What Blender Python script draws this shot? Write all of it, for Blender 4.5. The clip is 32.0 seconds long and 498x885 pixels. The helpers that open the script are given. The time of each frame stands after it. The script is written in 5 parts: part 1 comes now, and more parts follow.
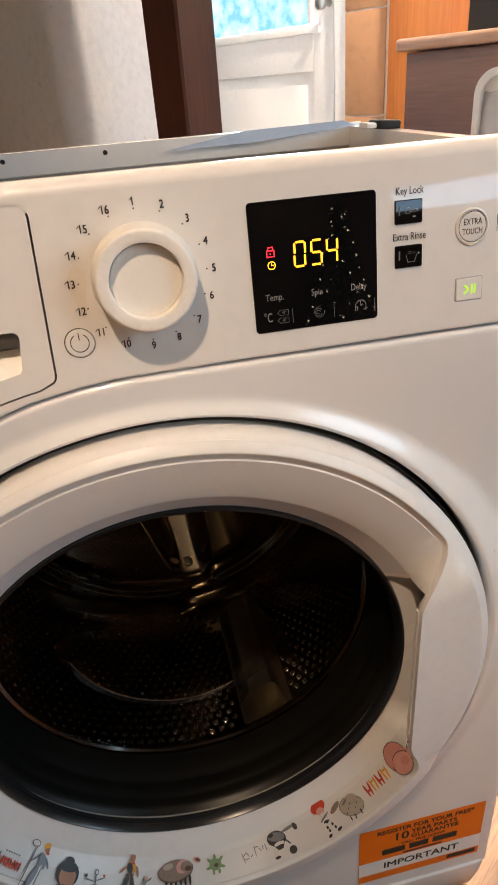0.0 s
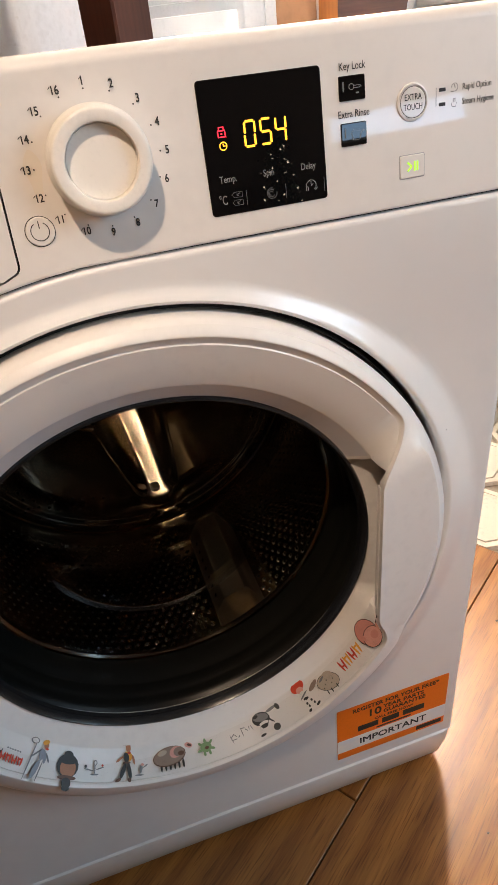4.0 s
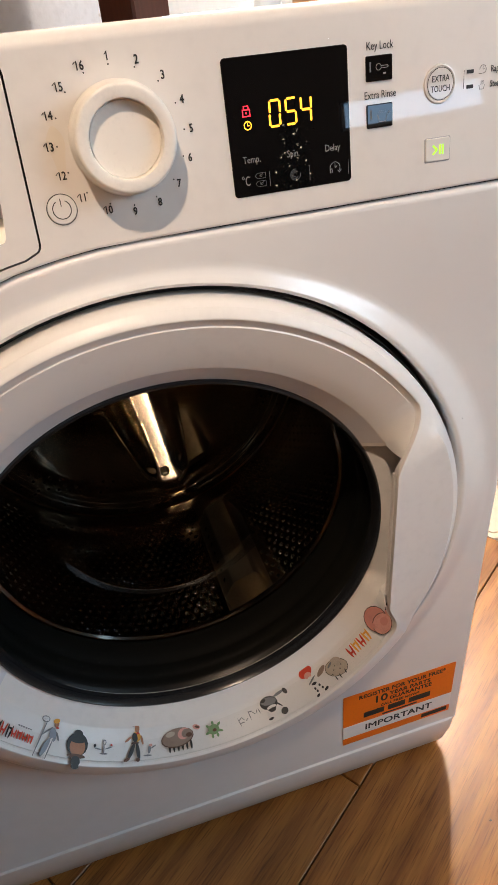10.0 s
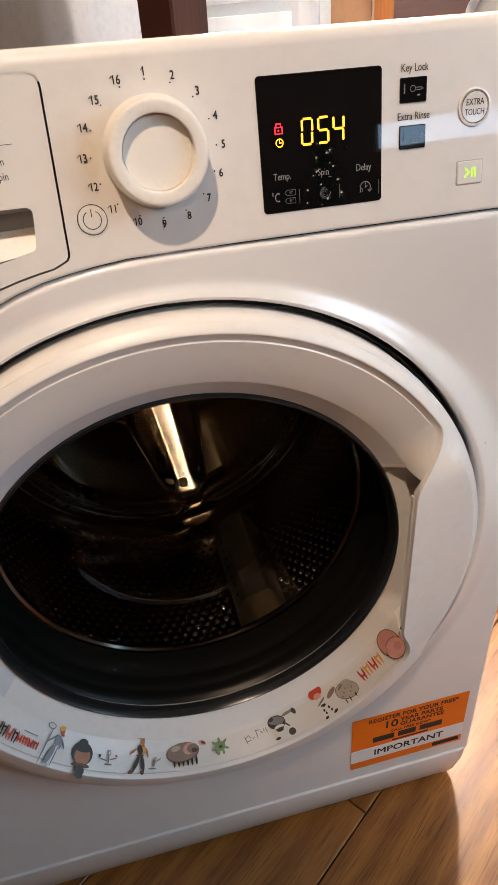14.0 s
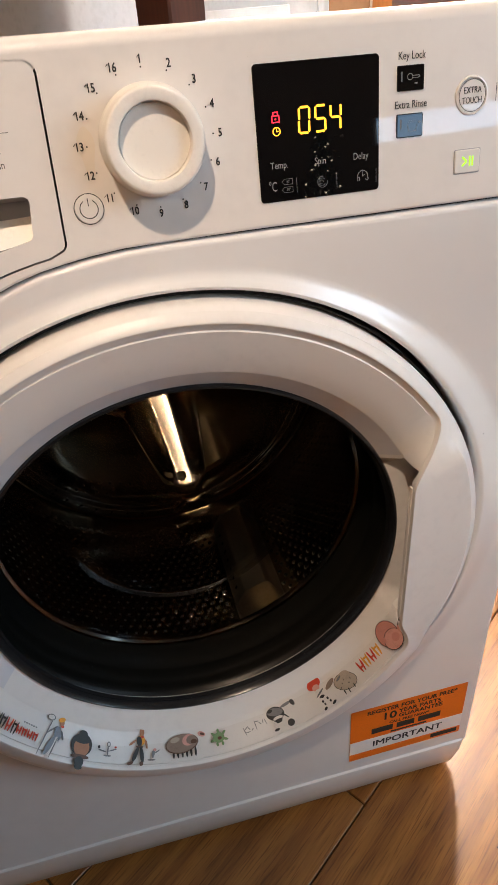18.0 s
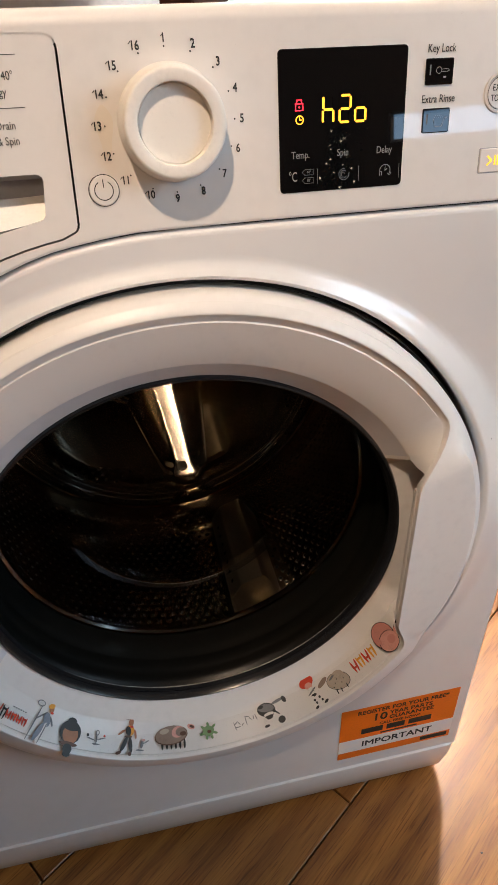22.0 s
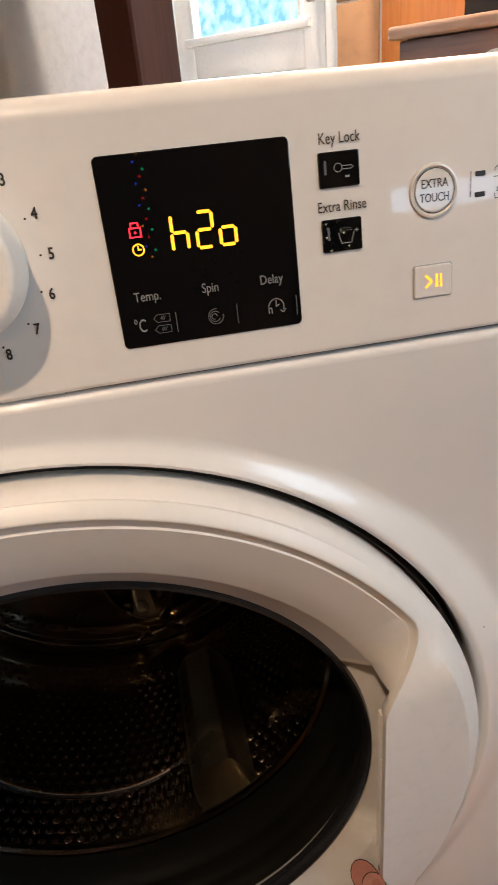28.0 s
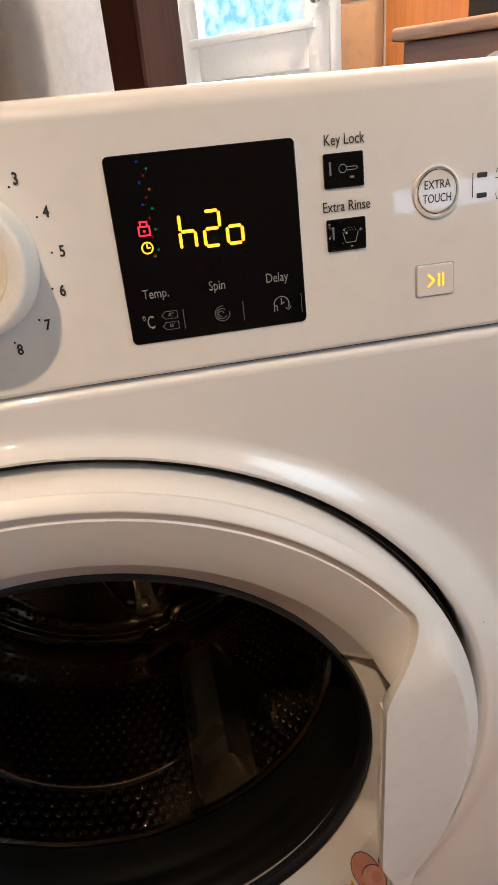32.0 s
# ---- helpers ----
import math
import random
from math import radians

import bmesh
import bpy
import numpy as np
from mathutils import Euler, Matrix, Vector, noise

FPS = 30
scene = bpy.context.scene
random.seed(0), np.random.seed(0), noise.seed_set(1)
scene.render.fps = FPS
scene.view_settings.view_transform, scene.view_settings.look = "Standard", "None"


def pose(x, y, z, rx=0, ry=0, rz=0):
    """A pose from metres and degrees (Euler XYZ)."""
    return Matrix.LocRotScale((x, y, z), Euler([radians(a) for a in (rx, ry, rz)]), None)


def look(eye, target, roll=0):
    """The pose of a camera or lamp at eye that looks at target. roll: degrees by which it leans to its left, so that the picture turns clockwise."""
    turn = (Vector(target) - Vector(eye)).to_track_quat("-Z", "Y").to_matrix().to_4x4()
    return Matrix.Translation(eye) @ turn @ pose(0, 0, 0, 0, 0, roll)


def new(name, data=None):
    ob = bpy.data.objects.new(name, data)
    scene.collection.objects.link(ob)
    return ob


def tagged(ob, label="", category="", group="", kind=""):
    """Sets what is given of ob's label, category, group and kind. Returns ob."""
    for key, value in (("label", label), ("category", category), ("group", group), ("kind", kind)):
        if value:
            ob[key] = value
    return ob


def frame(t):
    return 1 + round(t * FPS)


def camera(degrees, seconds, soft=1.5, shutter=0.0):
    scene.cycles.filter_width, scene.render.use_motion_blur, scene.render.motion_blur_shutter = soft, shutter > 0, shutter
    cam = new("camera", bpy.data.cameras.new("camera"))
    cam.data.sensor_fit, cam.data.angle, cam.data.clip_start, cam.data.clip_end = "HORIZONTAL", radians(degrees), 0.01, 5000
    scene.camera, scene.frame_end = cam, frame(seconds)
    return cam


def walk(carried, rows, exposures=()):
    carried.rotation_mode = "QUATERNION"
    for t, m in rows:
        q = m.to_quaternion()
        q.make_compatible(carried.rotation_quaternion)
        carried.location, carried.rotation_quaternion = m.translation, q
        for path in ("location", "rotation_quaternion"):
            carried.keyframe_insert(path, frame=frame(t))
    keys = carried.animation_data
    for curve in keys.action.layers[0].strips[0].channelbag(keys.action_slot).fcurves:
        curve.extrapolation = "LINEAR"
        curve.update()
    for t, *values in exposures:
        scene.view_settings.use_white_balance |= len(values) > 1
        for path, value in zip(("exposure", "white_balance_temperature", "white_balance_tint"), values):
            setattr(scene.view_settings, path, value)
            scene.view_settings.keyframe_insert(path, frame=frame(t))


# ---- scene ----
cam = camera(42.67, 32.0, soft=1.5, shutter=0.5)
PATH = [
    (0, (-0.0058, -0.3550, 0.8750), (0.1438, 0.5058, 0.3885), -4.60),
    (0.5, (-0.0156, -0.3669, 0.8727), (0.1473, 0.4832, 0.3719), -5.53),
    (1, (-0.0164, -0.3766, 0.8677), (0.1776, 0.4576, 0.3515), -5.60),
    (1.5, (-0.0172, -0.3801, 0.8656), (0.1806, 0.4491, 0.3429), -5.99),
    (2, (-0.0185, -0.3823, 0.8644), (0.1800, 0.4450, 0.3388), -6.35),
    (2.5, (-0.0198, -0.3890, 0.8563), (0.2002, 0.4213, 0.3132), -5.76),
    (3, (-0.0195, -0.3944, 0.8504), (0.2032, 0.4125, 0.3033), -5.77),
    (3.5, (-0.0242, -0.3935, 0.8518), (0.1967, 0.4077, 0.2957), -5.54),
    (4, (-0.0258, -0.3903, 0.8481), (0.1778, 0.4156, 0.2922), -6.35),
    (4.5, (-0.0268, -0.3910, 0.8481), (0.1755, 0.4143, 0.2908), -6.26),
    (6.5, (-0.0279, -0.3910, 0.8423), (0.1697, 0.4104, 0.2777), -6.49),
    (7, (-0.0281, -0.3911, 0.8442), (0.1683, 0.4082, 0.2764), -6.34),
    (7.5, (-0.0308, -0.3895, 0.8449), (0.1673, 0.4064, 0.2728), -6.25),
    (8, (-0.0280, -0.3912, 0.8433), (0.1657, 0.4054, 0.2706), -6.74),
    (8.5, (-0.0312, -0.3902, 0.8411), (0.1550, 0.4070, 0.2668), -6.54),
    (9, (-0.0344, -0.3894, 0.8409), (0.1506, 0.4066, 0.2646), -6.29),
    (9.5, (-0.0332, -0.3892, 0.8412), (0.1496, 0.4069, 0.2643), -6.22),
    (10, (-0.0338, -0.3883, 0.8462), (0.1581, 0.4099, 0.2751), -5.65),
    (10.5, (-0.0320, -0.3896, 0.8459), (0.1583, 0.4123, 0.2797), -5.76),
    (11, (-0.0354, -0.3882, 0.8471), (0.1556, 0.4206, 0.2909), -4.29),
    (11.5, (-0.0347, -0.3865, 0.8475), (0.1338, 0.4313, 0.2973), -2.72),
    (12, (-0.0340, -0.3874, 0.8454), (0.1328, 0.4290, 0.2926), -2.90),
    (12.5, (-0.0327, -0.3884, 0.8450), (0.1346, 0.4287, 0.2933), -3.02),
    (13, (-0.0327, -0.3879, 0.8447), (0.1344, 0.4276, 0.2905), -3.34),
    (13.5, (-0.0323, -0.3882, 0.8449), (0.1341, 0.4286, 0.2924), -3.92),
    (14, (-0.0322, -0.3868, 0.8456), (0.1333, 0.4315, 0.2951), -4.31),
    (14.5, (-0.0318, -0.3899, 0.8436), (0.1366, 0.4269, 0.2918), -4.07),
    (16.5, (-0.0339, -0.3901, 0.8415), (0.1295, 0.4250, 0.2856), -3.95),
    (17, (-0.0323, -0.3891, 0.8427), (0.1298, 0.4267, 0.2875), -4.43),
    (17.5, (-0.0326, -0.3883, 0.8432), (0.1318, 0.4293, 0.2915), -4.81),
    (18, (-0.0321, -0.3891, 0.8425), (0.1336, 0.4255, 0.2867), -4.41),
    (18.5, (-0.0330, -0.3898, 0.8410), (0.1306, 0.4237, 0.2829), -4.30),
    (19, (-0.0357, -0.3887, 0.8434), (0.1363, 0.4252, 0.2884), -2.59),
    (19.5, (-0.0361, -0.3883, 0.8437), (0.1337, 0.4257, 0.2882), -1.52),
    (20, (-0.0367, -0.3838, 0.8398), (0.1271, 0.4250, 0.2750), -1.83),
    (20.5, (-0.0355, -0.3818, 0.8417), (0.1267, 0.4290, 0.2793), -2.30),
    (21, (-0.0331, -0.3835, 0.8413), (0.1320, 0.4255, 0.2772), -1.65),
    (21.5, (-0.0355, -0.3827, 0.8397), (0.1289, 0.4233, 0.2712), -1.50),
    (22, (-0.0347, -0.3820, 0.8399), (0.1295, 0.4260, 0.2741), -1.66),
    (22.5, (-0.0316, -0.3793, 0.8386), (0.1276, 0.4293, 0.2722), -2.26),
    (23, (-0.0310, -0.3786, 0.8387), (0.1269, 0.4288, 0.2702), -2.45),
    (23.5, (-0.0310, -0.3741, 0.8362), (0.1246, 0.4343, 0.2685), -2.97),
    (24, (-0.0234, -0.3677, 0.8289), (0.1264, 0.4362, 0.2532), -3.91),
    (24.5, (-0.0226, -0.3599, 0.8215), (0.1241, 0.4406, 0.2403), -4.82),
    (25, (-0.0108, -0.3293, 0.8199), (0.1314, 0.4854, 0.2577), -5.44),
    (25.5, (0.0224, -0.2895, 0.8243), (0.1501, 0.5620, 0.3159), -6.35),
    (27.5, (0.0644, -0.2486, 0.8337), (0.1690, 0.6247, 0.3581), -6.14),
    (28, (0.0717, -0.2590, 0.8343), (0.2081, 0.6105, 0.3597), -5.69),
    (28.5, (0.0723, -0.2633, 0.8336), (0.2274, 0.6037, 0.3600), -5.34),
    (29, (0.0724, -0.2630, 0.8358), (0.2215, 0.6016, 0.3558), -5.43),
    (29.5, (0.0721, -0.2621, 0.8344), (0.2188, 0.6028, 0.3545), -5.56),
    (30, (0.0716, -0.2625, 0.8350), (0.2194, 0.6036, 0.3574), -5.34),
    (30.5, (0.0727, -0.2627, 0.8349), (0.2106, 0.6031, 0.3539), -5.37),
    (31, (0.0709, -0.2624, 0.8342), (0.2133, 0.6043, 0.3562), -5.40),
    (31.5, (0.0705, -0.2638, 0.8349), (0.2136, 0.6055, 0.3618), -5.23),
    (32, (0.0691, -0.2646, 0.8351), (0.2032, 0.6055, 0.3608), -5.44),
]
walk(cam, [(t, look(eye, target, roll)) for t, eye, target, roll in PATH], [(0.0, -0.16, 6900, 10), (1.5, -0.05, 6750, 10), (4.0, 0.03, 6550, 10), (23.5, 0.03, 6550, 10), (25.0, 0.09, 6500, 10), (27.5, -0.21, 6900, 10), (32.0, -0.21, 6950, 10)])

from mathutils import geometry


# ---- light ----
world = bpy.data.worlds.new("sky")
scene.world = world
world.use_nodes = True
wn = world.node_tree.nodes
sky = wn.new("ShaderNodeTexSky")
sky.sky_type, sky.sun_disc = "NISHITA", False
sky.sun_elevation, sky.sun_rotation = radians(25), radians(140)
world.node_tree.links.new(sky.outputs["Color"], wn["Background"].inputs["Color"])
wn["Background"].inputs["Strength"].default_value = 0.1


def lamp(name, kind, m, power, color, **more):
    data = bpy.data.lights.new(name, kind)
    data.energy, data.color = power, color
    if "size" in more:
        data.shape, data.size, data.size_y = "RECTANGLE", more["size"], more["size_y"]
    if "radius" in more:
        data.shadow_soft_size = more["radius"]
    ob = new(name, data)
    ob.matrix_world = m
    return ob


HOUSE_TURN = pose(0, 0, 0, 0, 0, 35)
LAMP = (-0.30, -0.82, 2.16)
LAMP_2 = (1.03, 1.29, 2.16)
LAMP_4 = (-1.30, 0.20, 2.16)
LAMP_3 = (-0.70, -3.20, 2.16)
WARM = (1.0, 0.765, 0.57)
spot = lamp("ceiling_spot", "SPOT", look(LAMP, (0.07, 0, 0.89)), 92, WARM, radius=0.032)
# narrow soft cone stands in for an unseen person's shadow on the lower front
spot.data.spot_size, spot.data.spot_blend = radians(28.5), 0.85
lamp("ceiling_bulb", "POINT", pose(*LAMP_2), 210, (1.0, 0.87, 0.74), radius=0.06)
# added fill light on the left, no such bulb is known
lamp("side_fill", "POINT", pose(*LAMP_4), 14, WARM, radius=0.06)
# unseen narrow spot, placed for the streak on the drum back
far = lamp("far_spot", "SPOT", look(LAMP_3, (-0.05, 0, 0.62)), 62, (1.0, 0.73, 0.49), radius=0.042)
far.data.spot_size, far.data.spot_blend = radians(8.4), 1.0
# daylight in the openings of the two windows behind the camera and of the garden door
lamp("window_daylight", "AREA", look((1.276, -2.015, 0.92), (0.70, -1.185, 0.90)), 0.78, (0.38, 0.65, 1.0), size=0.49, size_y=0.085)
lamp("side_daylight", "AREA", HOUSE_TURN @ look((1.0, -2.44, 1.52), (1.0, 0, 0.80)), 33, (0.56, 0.78, 1.0), size=1.35, size_y=1.1)
lamp("door_daylight", "AREA", look((0.63, 2.36, 1.47), (-0.2, 1.78, 1.2)), 30, (0.70, 0.86, 1.0), size=0.5, size_y=0.85)


# ---- materials ----
def mat(name, color, rough=0.5, metal=0.0, vary=0.06, scale=8.0, bump=0.0, bump_scale=200.0, coat=0.0, emit=0.0, spec=0.5, dirt=None):
    m = bpy.data.materials.new(name)
    m.use_nodes = True
    n, l = m.node_tree.nodes, m.node_tree.links
    b = n["Principled BSDF"]
    b.inputs["Roughness"].default_value = rough
    b.inputs["Metallic"].default_value = metal
    b.inputs["Coat Weight"].default_value = coat
    b.inputs["Coat Roughness"].default_value = 0.025
    b.inputs["Specular IOR Level"].default_value = spec
    co = n.new("ShaderNodeTexCoord")
    base = (*color, 1)
    if emit:
        b.inputs["Emission Color"].default_value = base
        b.inputs["Emission Strength"].default_value = emit
        b.inputs["Base Color"].default_value = base
        return m
    t1, t2 = n.new("ShaderNodeTexNoise"), n.new("ShaderNodeTexNoise")
    t1.inputs["Scale"].default_value, t2.inputs["Scale"].default_value = scale, scale * 14
    t1.inputs["Detail"].default_value = 5
    add = n.new("ShaderNodeMath")
    add.operation = "ADD"
    ramp = n.new("ShaderNodeValToRGB")
    lo, hi = 1 - vary, 1 + vary * 0.6
    ramp.color_ramp.elements[0].position, ramp.color_ramp.elements[1].position = 0.7, 1.3 - 0.3
    ramp.color_ramp.elements[0].color = tuple(min(1, c * lo) for c in color) + (1,)
    ramp.color_ramp.elements[1].color = tuple(min(1, c * hi) for c in color) + (1,)
    for t in (t1, t2):
        l.new(co.outputs["Object"], t.inputs["Vector"])
    l.new(t1.outputs["Fac"], add.inputs[0])
    l.new(t2.outputs["Fac"], add.inputs[1])
    l.new(add.outputs[0], ramp.inputs["Fac"])
    out = ramp.outputs["Color"]
    if dirt:
        t3, r3, mx = n.new("ShaderNodeTexNoise"), n.new("ShaderNodeValToRGB"), n.new("ShaderNodeMix")
        t3.inputs["Scale"].default_value, t3.inputs["Detail"].default_value = dirt[1], 8
        r3.color_ramp.elements[0].position, r3.color_ramp.elements[1].position = dirt[2], dirt[2] + 0.12
        mx.data_type = "RGBA"
        l.new(co.outputs["Object"], t3.inputs["Vector"])
        l.new(t3.outputs["Fac"], r3.inputs["Fac"])
        l.new(r3.outputs["Color"], mx.inputs["Factor"])
        l.new(out, mx.inputs[6])
        mx.inputs[7].default_value = (*dirt[0], 1)
        out = mx.outputs[2]
    l.new(out, b.inputs["Base Color"])
    rr = n.new("ShaderNodeMapRange")
    rr.inputs["To Min"].default_value, rr.inputs["To Max"].default_value = rough * 0.85, min(1, rough * 1.2)
    l.new(t1.outputs["Fac"], rr.inputs["Value"])
    l.new(rr.outputs["Result"], b.inputs["Roughness"])
    if bump:
        tb, bp = n.new("ShaderNodeTexNoise"), n.new("ShaderNodeBump")
        tb.inputs["Scale"].default_value, tb.inputs["Detail"].default_value = bump_scale, 4
        bp.inputs["Strength"].default_value, bp.inputs["Distance"].default_value = bump, 0.002
        l.new(co.outputs["Object"], tb.inputs["Vector"])
        l.new(tb.outputs["Fac"], bp.inputs["Height"])
        l.new(bp.outputs["Normal"], b.inputs["Normal"])
    return m


def wood(name, dark, light, rough=0.45, grain=30.0, axis=0, bump=0.15, random_tint=0.25, soft=0.0, pores=0.0):
    """Long grain along one axis of the object, with a tint of its own for each piece."""
    m = bpy.data.materials.new(name)
    m.use_nodes = True
    n, l = m.node_tree.nodes, m.node_tree.links
    b = n["Principled BSDF"]
    co, mp, info = n.new("ShaderNodeTexCoord"), n.new("ShaderNodeMapping"), n.new("ShaderNodeObjectInfo")
    s = [grain, grain, grain]
    s[axis] = grain * 0.06
    mp.inputs["Scale"].default_value = s
    off = n.new("ShaderNodeVectorMath")
    off.operation = "MULTIPLY_ADD"
    off.inputs[1].default_value, off.inputs[2].default_value = (1, 1, 1), (0, 0, 0)
    rnd = n.new("ShaderNodeMath")
    rnd.operation = "MULTIPLY"
    rnd.inputs[1].default_value = 37.0
    l.new(info.outputs["Random"], rnd.inputs[0])
    l.new(rnd.outputs[0], off.inputs[2])
    l.new(co.outputs["Object"], off.inputs[0])
    l.new(off.outputs["Vector"], mp.inputs["Vector"])
    t1, t2, wv = n.new("ShaderNodeTexNoise"), n.new("ShaderNodeTexNoise"), n.new("ShaderNodeTexWave")
    t1.inputs["Scale"].default_value, t1.inputs["Detail"].default_value, t1.inputs["Distortion"].default_value = 0.5, 4, 0.4
    t2.inputs["Scale"].default_value, t2.inputs["Detail"].default_value = 9.0, 5
    # arched growth rings: bands bent by slow noise
    wv.wave_type, wv.bands_direction = "BANDS", "XYZ"[1 if axis == 0 else 0]
    wv.inputs["Scale"].default_value, wv.inputs["Distortion"].default_value = 0.22, 22.0
    wv.inputs["Detail"].default_value, wv.inputs["Detail Scale"].default_value = 3.0, 0.35
    ramp = n.new("ShaderNodeValToRGB")
    ramp.color_ramp.elements[0].position, ramp.color_ramp.elements[1].position = 0.30 - soft, 0.70 + soft
    ramp.color_ramp.elements[0].color, ramp.color_ramp.elements[1].color = (*dark, 1), (*light, 1)
    for t in (t1, t2, wv):
        l.new(mp.outputs["Vector"], t.inputs["Vector"])
    half, fib, mixf = n.new("ShaderNodeMath"), n.new("ShaderNodeMath"), n.new("ShaderNodeMath")
    for q, w in ((half, 0.20), (fib, 0.46), (mixf, 0.34)):
        q.operation = "MULTIPLY_ADD"
        q.inputs[1].default_value = w
    half.inputs[2].default_value = 0.0
    l.new(wv.outputs["Fac"], half.inputs[0])
    l.new(t2.outputs["Fac"], fib.inputs[0])
    l.new(half.outputs[0], fib.inputs[2])
    l.new(t1.outputs["Fac"], mixf.inputs[0])
    l.new(fib.outputs[0], mixf.inputs[2])
    l.new(mixf.outputs[0], ramp.inputs["Fac"])
    hsv, tr = n.new("ShaderNodeHueSaturation"), n.new("ShaderNodeMapRange")
    tr.inputs["To Min"].default_value, tr.inputs["To Max"].default_value = 1 - random_tint, 1 + random_tint
    l.new(info.outputs["Random"], tr.inputs["Value"])
    l.new(tr.outputs["Result"], hsv.inputs["Value"])
    l.new(ramp.outputs["Color"], hsv.inputs["Color"])
    out = hsv.outputs["Color"]
    if pores:
        # short dark pores along the grain
        mp2, t3, r3, mx = n.new("ShaderNodeMapping"), n.new("ShaderNodeTexNoise"), n.new("ShaderNodeMapRange"), n.new("ShaderNodeMix")
        s2 = [620.0, 620.0, 620.0]
        s2[axis] = 26.0
        mp2.inputs["Scale"].default_value = s2
        t3.inputs["Scale"].default_value, t3.inputs["Detail"].default_value = 1.0, 2
        r3.inputs["From Min"].default_value, r3.inputs["From Max"].default_value = 0.54, 0.68
        r3.inputs["To Max"].default_value = pores
        mx.data_type, mx.blend_type = "RGBA", "MULTIPLY"
        mx.inputs[7].default_value = (0.45, 0.36, 0.28, 1)
        l.new(off.outputs["Vector"], mp2.inputs["Vector"])
        l.new(mp2.outputs["Vector"], t3.inputs["Vector"])
        l.new(t3.outputs["Fac"], r3.inputs["Value"])
        l.new(r3.outputs["Result"], mx.inputs["Factor"])
        l.new(out, mx.inputs[6])
        out = mx.outputs[2]
    l.new(out, b.inputs["Base Color"])
    b.inputs["Roughness"].default_value = rough
    bp = n.new("ShaderNodeBump")
    bp.inputs["Strength"].default_value, bp.inputs["Distance"].default_value = bump, 0.001
    l.new(mixf.outputs[0], bp.inputs["Height"])
    l.new(bp.outputs["Normal"], b.inputs["Normal"])
    return m


def clear(name, tint, gloss=0.06, ior=1.45, part_of=1.0):
    """Thin glass: lets light through with a tint, and mirrors by its angle."""
    m = bpy.data.materials.new(name)
    m.use_nodes = True
    n, l = m.node_tree.nodes, m.node_tree.links
    n.remove(n["Principled BSDF"])
    tr, gl, mx, fr = n.new("ShaderNodeBsdfTransparent"), n.new("ShaderNodeBsdfGlossy"), n.new("ShaderNodeMixShader"), n.new("ShaderNodeFresnel")
    tr.inputs["Color"].default_value = (*tint, 1)
    gl.inputs["Roughness"].default_value = gloss
    fr.inputs["IOR"].default_value = ior
    less = n.new("ShaderNodeMath")
    less.operation = "MULTIPLY"
    less.inputs[1].default_value = part_of
    l.new(fr.outputs["Fac"], less.inputs[0])
    l.new(less.outputs[0], mx.inputs["Fac"])
    l.new(tr.outputs["BSDF"], mx.inputs[1])
    l.new(gl.outputs["BSDF"], mx.inputs[2])
    l.new(mx.outputs["Shader"], n["Material Output"].inputs["Surface"])
    return m


WHITE = mat("white_enamel", (0.78, 0.76, 0.74), 0.36, vary=0.02, scale=3, bump=0.006, bump_scale=500, coat=0.8)
PLASTIC = mat("white_plastic", (0.77, 0.73, 0.69), 0.40, vary=0.025, scale=6, bump=0.008, bump_scale=900, coat=1.0)
DOORWHITE = mat("satin_white_plastic", (0.76, 0.73, 0.70), 0.36, vary=0.03, scale=9, bump=0.03, bump_scale=1200)
KNOB = mat("knob_plastic", (0.80, 0.76, 0.70), 0.40, vary=0.04, scale=30)
GREYPL = mat("grey_plastic", (0.40, 0.39, 0.40), 0.45, vary=0.05, scale=20)
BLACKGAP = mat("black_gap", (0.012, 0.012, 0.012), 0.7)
RUBBER = mat("grey_rubber_gasket", (0.009, 0.0085, 0.007), 0.36, vary=0.3, scale=9, bump=0.03, bump_scale=40, dirt=((0.015, 0.014, 0.011), 7, 0.56), spec=0.6)
BLACKGLASS = mat("black_display_glass", (0.003, 0.003, 0.0035), 0.018, vary=0.02, coat=0.0, spec=0.42)
INK = mat("dark_grey_print", (0.022, 0.020, 0.019), 0.6)
PALEINK = mat("pale_print", (0.24, 0.235, 0.23), 0.5)
DIMINK = mat("dim_print", (0.13, 0.13, 0.13), 0.5)
AMBER = mat("amber_segment", (1.0, 0.46, 0.03), emit=1.7)
RED = mat("red_indicator", (1.0, 0.03, 0.06), emit=1.3)
GREEN = mat("green_indicator", (0.38, 1.0, 0.03), emit=0.95)
ORANGE_GLOW = mat("dim_orange_indicator", (0.9, 0.30, 0.02), emit=0.6)
STEEL = mat("bare_steel", (0.50, 0.47, 0.44), 0.3, metal=1.0, vary=0.1, scale=10)
DRUMSTEEL = mat("drum_steel", (0.34, 0.295, 0.235), 0.11, metal=1.0, vary=0.1, scale=10, bump=0.012, bump_scale=40)
LIFTSTEEL = mat("lifter_steel", (0.50, 0.44, 0.34), 0.36, metal=1.0, vary=0.1, scale=20)
HOLE = mat("drum_hole_dark", (0.002, 0.002, 0.002), 0.9, spec=0.0)
DOORGLASS = clear("tinted_door_glass", (0.56, 0.555, 0.55), 0.012, 1.45, 0.10)
LABEL_ORANGE = mat("orange_label", (0.88, 0.18, 0.008), 0.42, vary=0.05, scale=30)
LABEL_WHITE = mat("white_label", (0.82, 0.80, 0.77), 0.45, vary=0.03, scale=30)
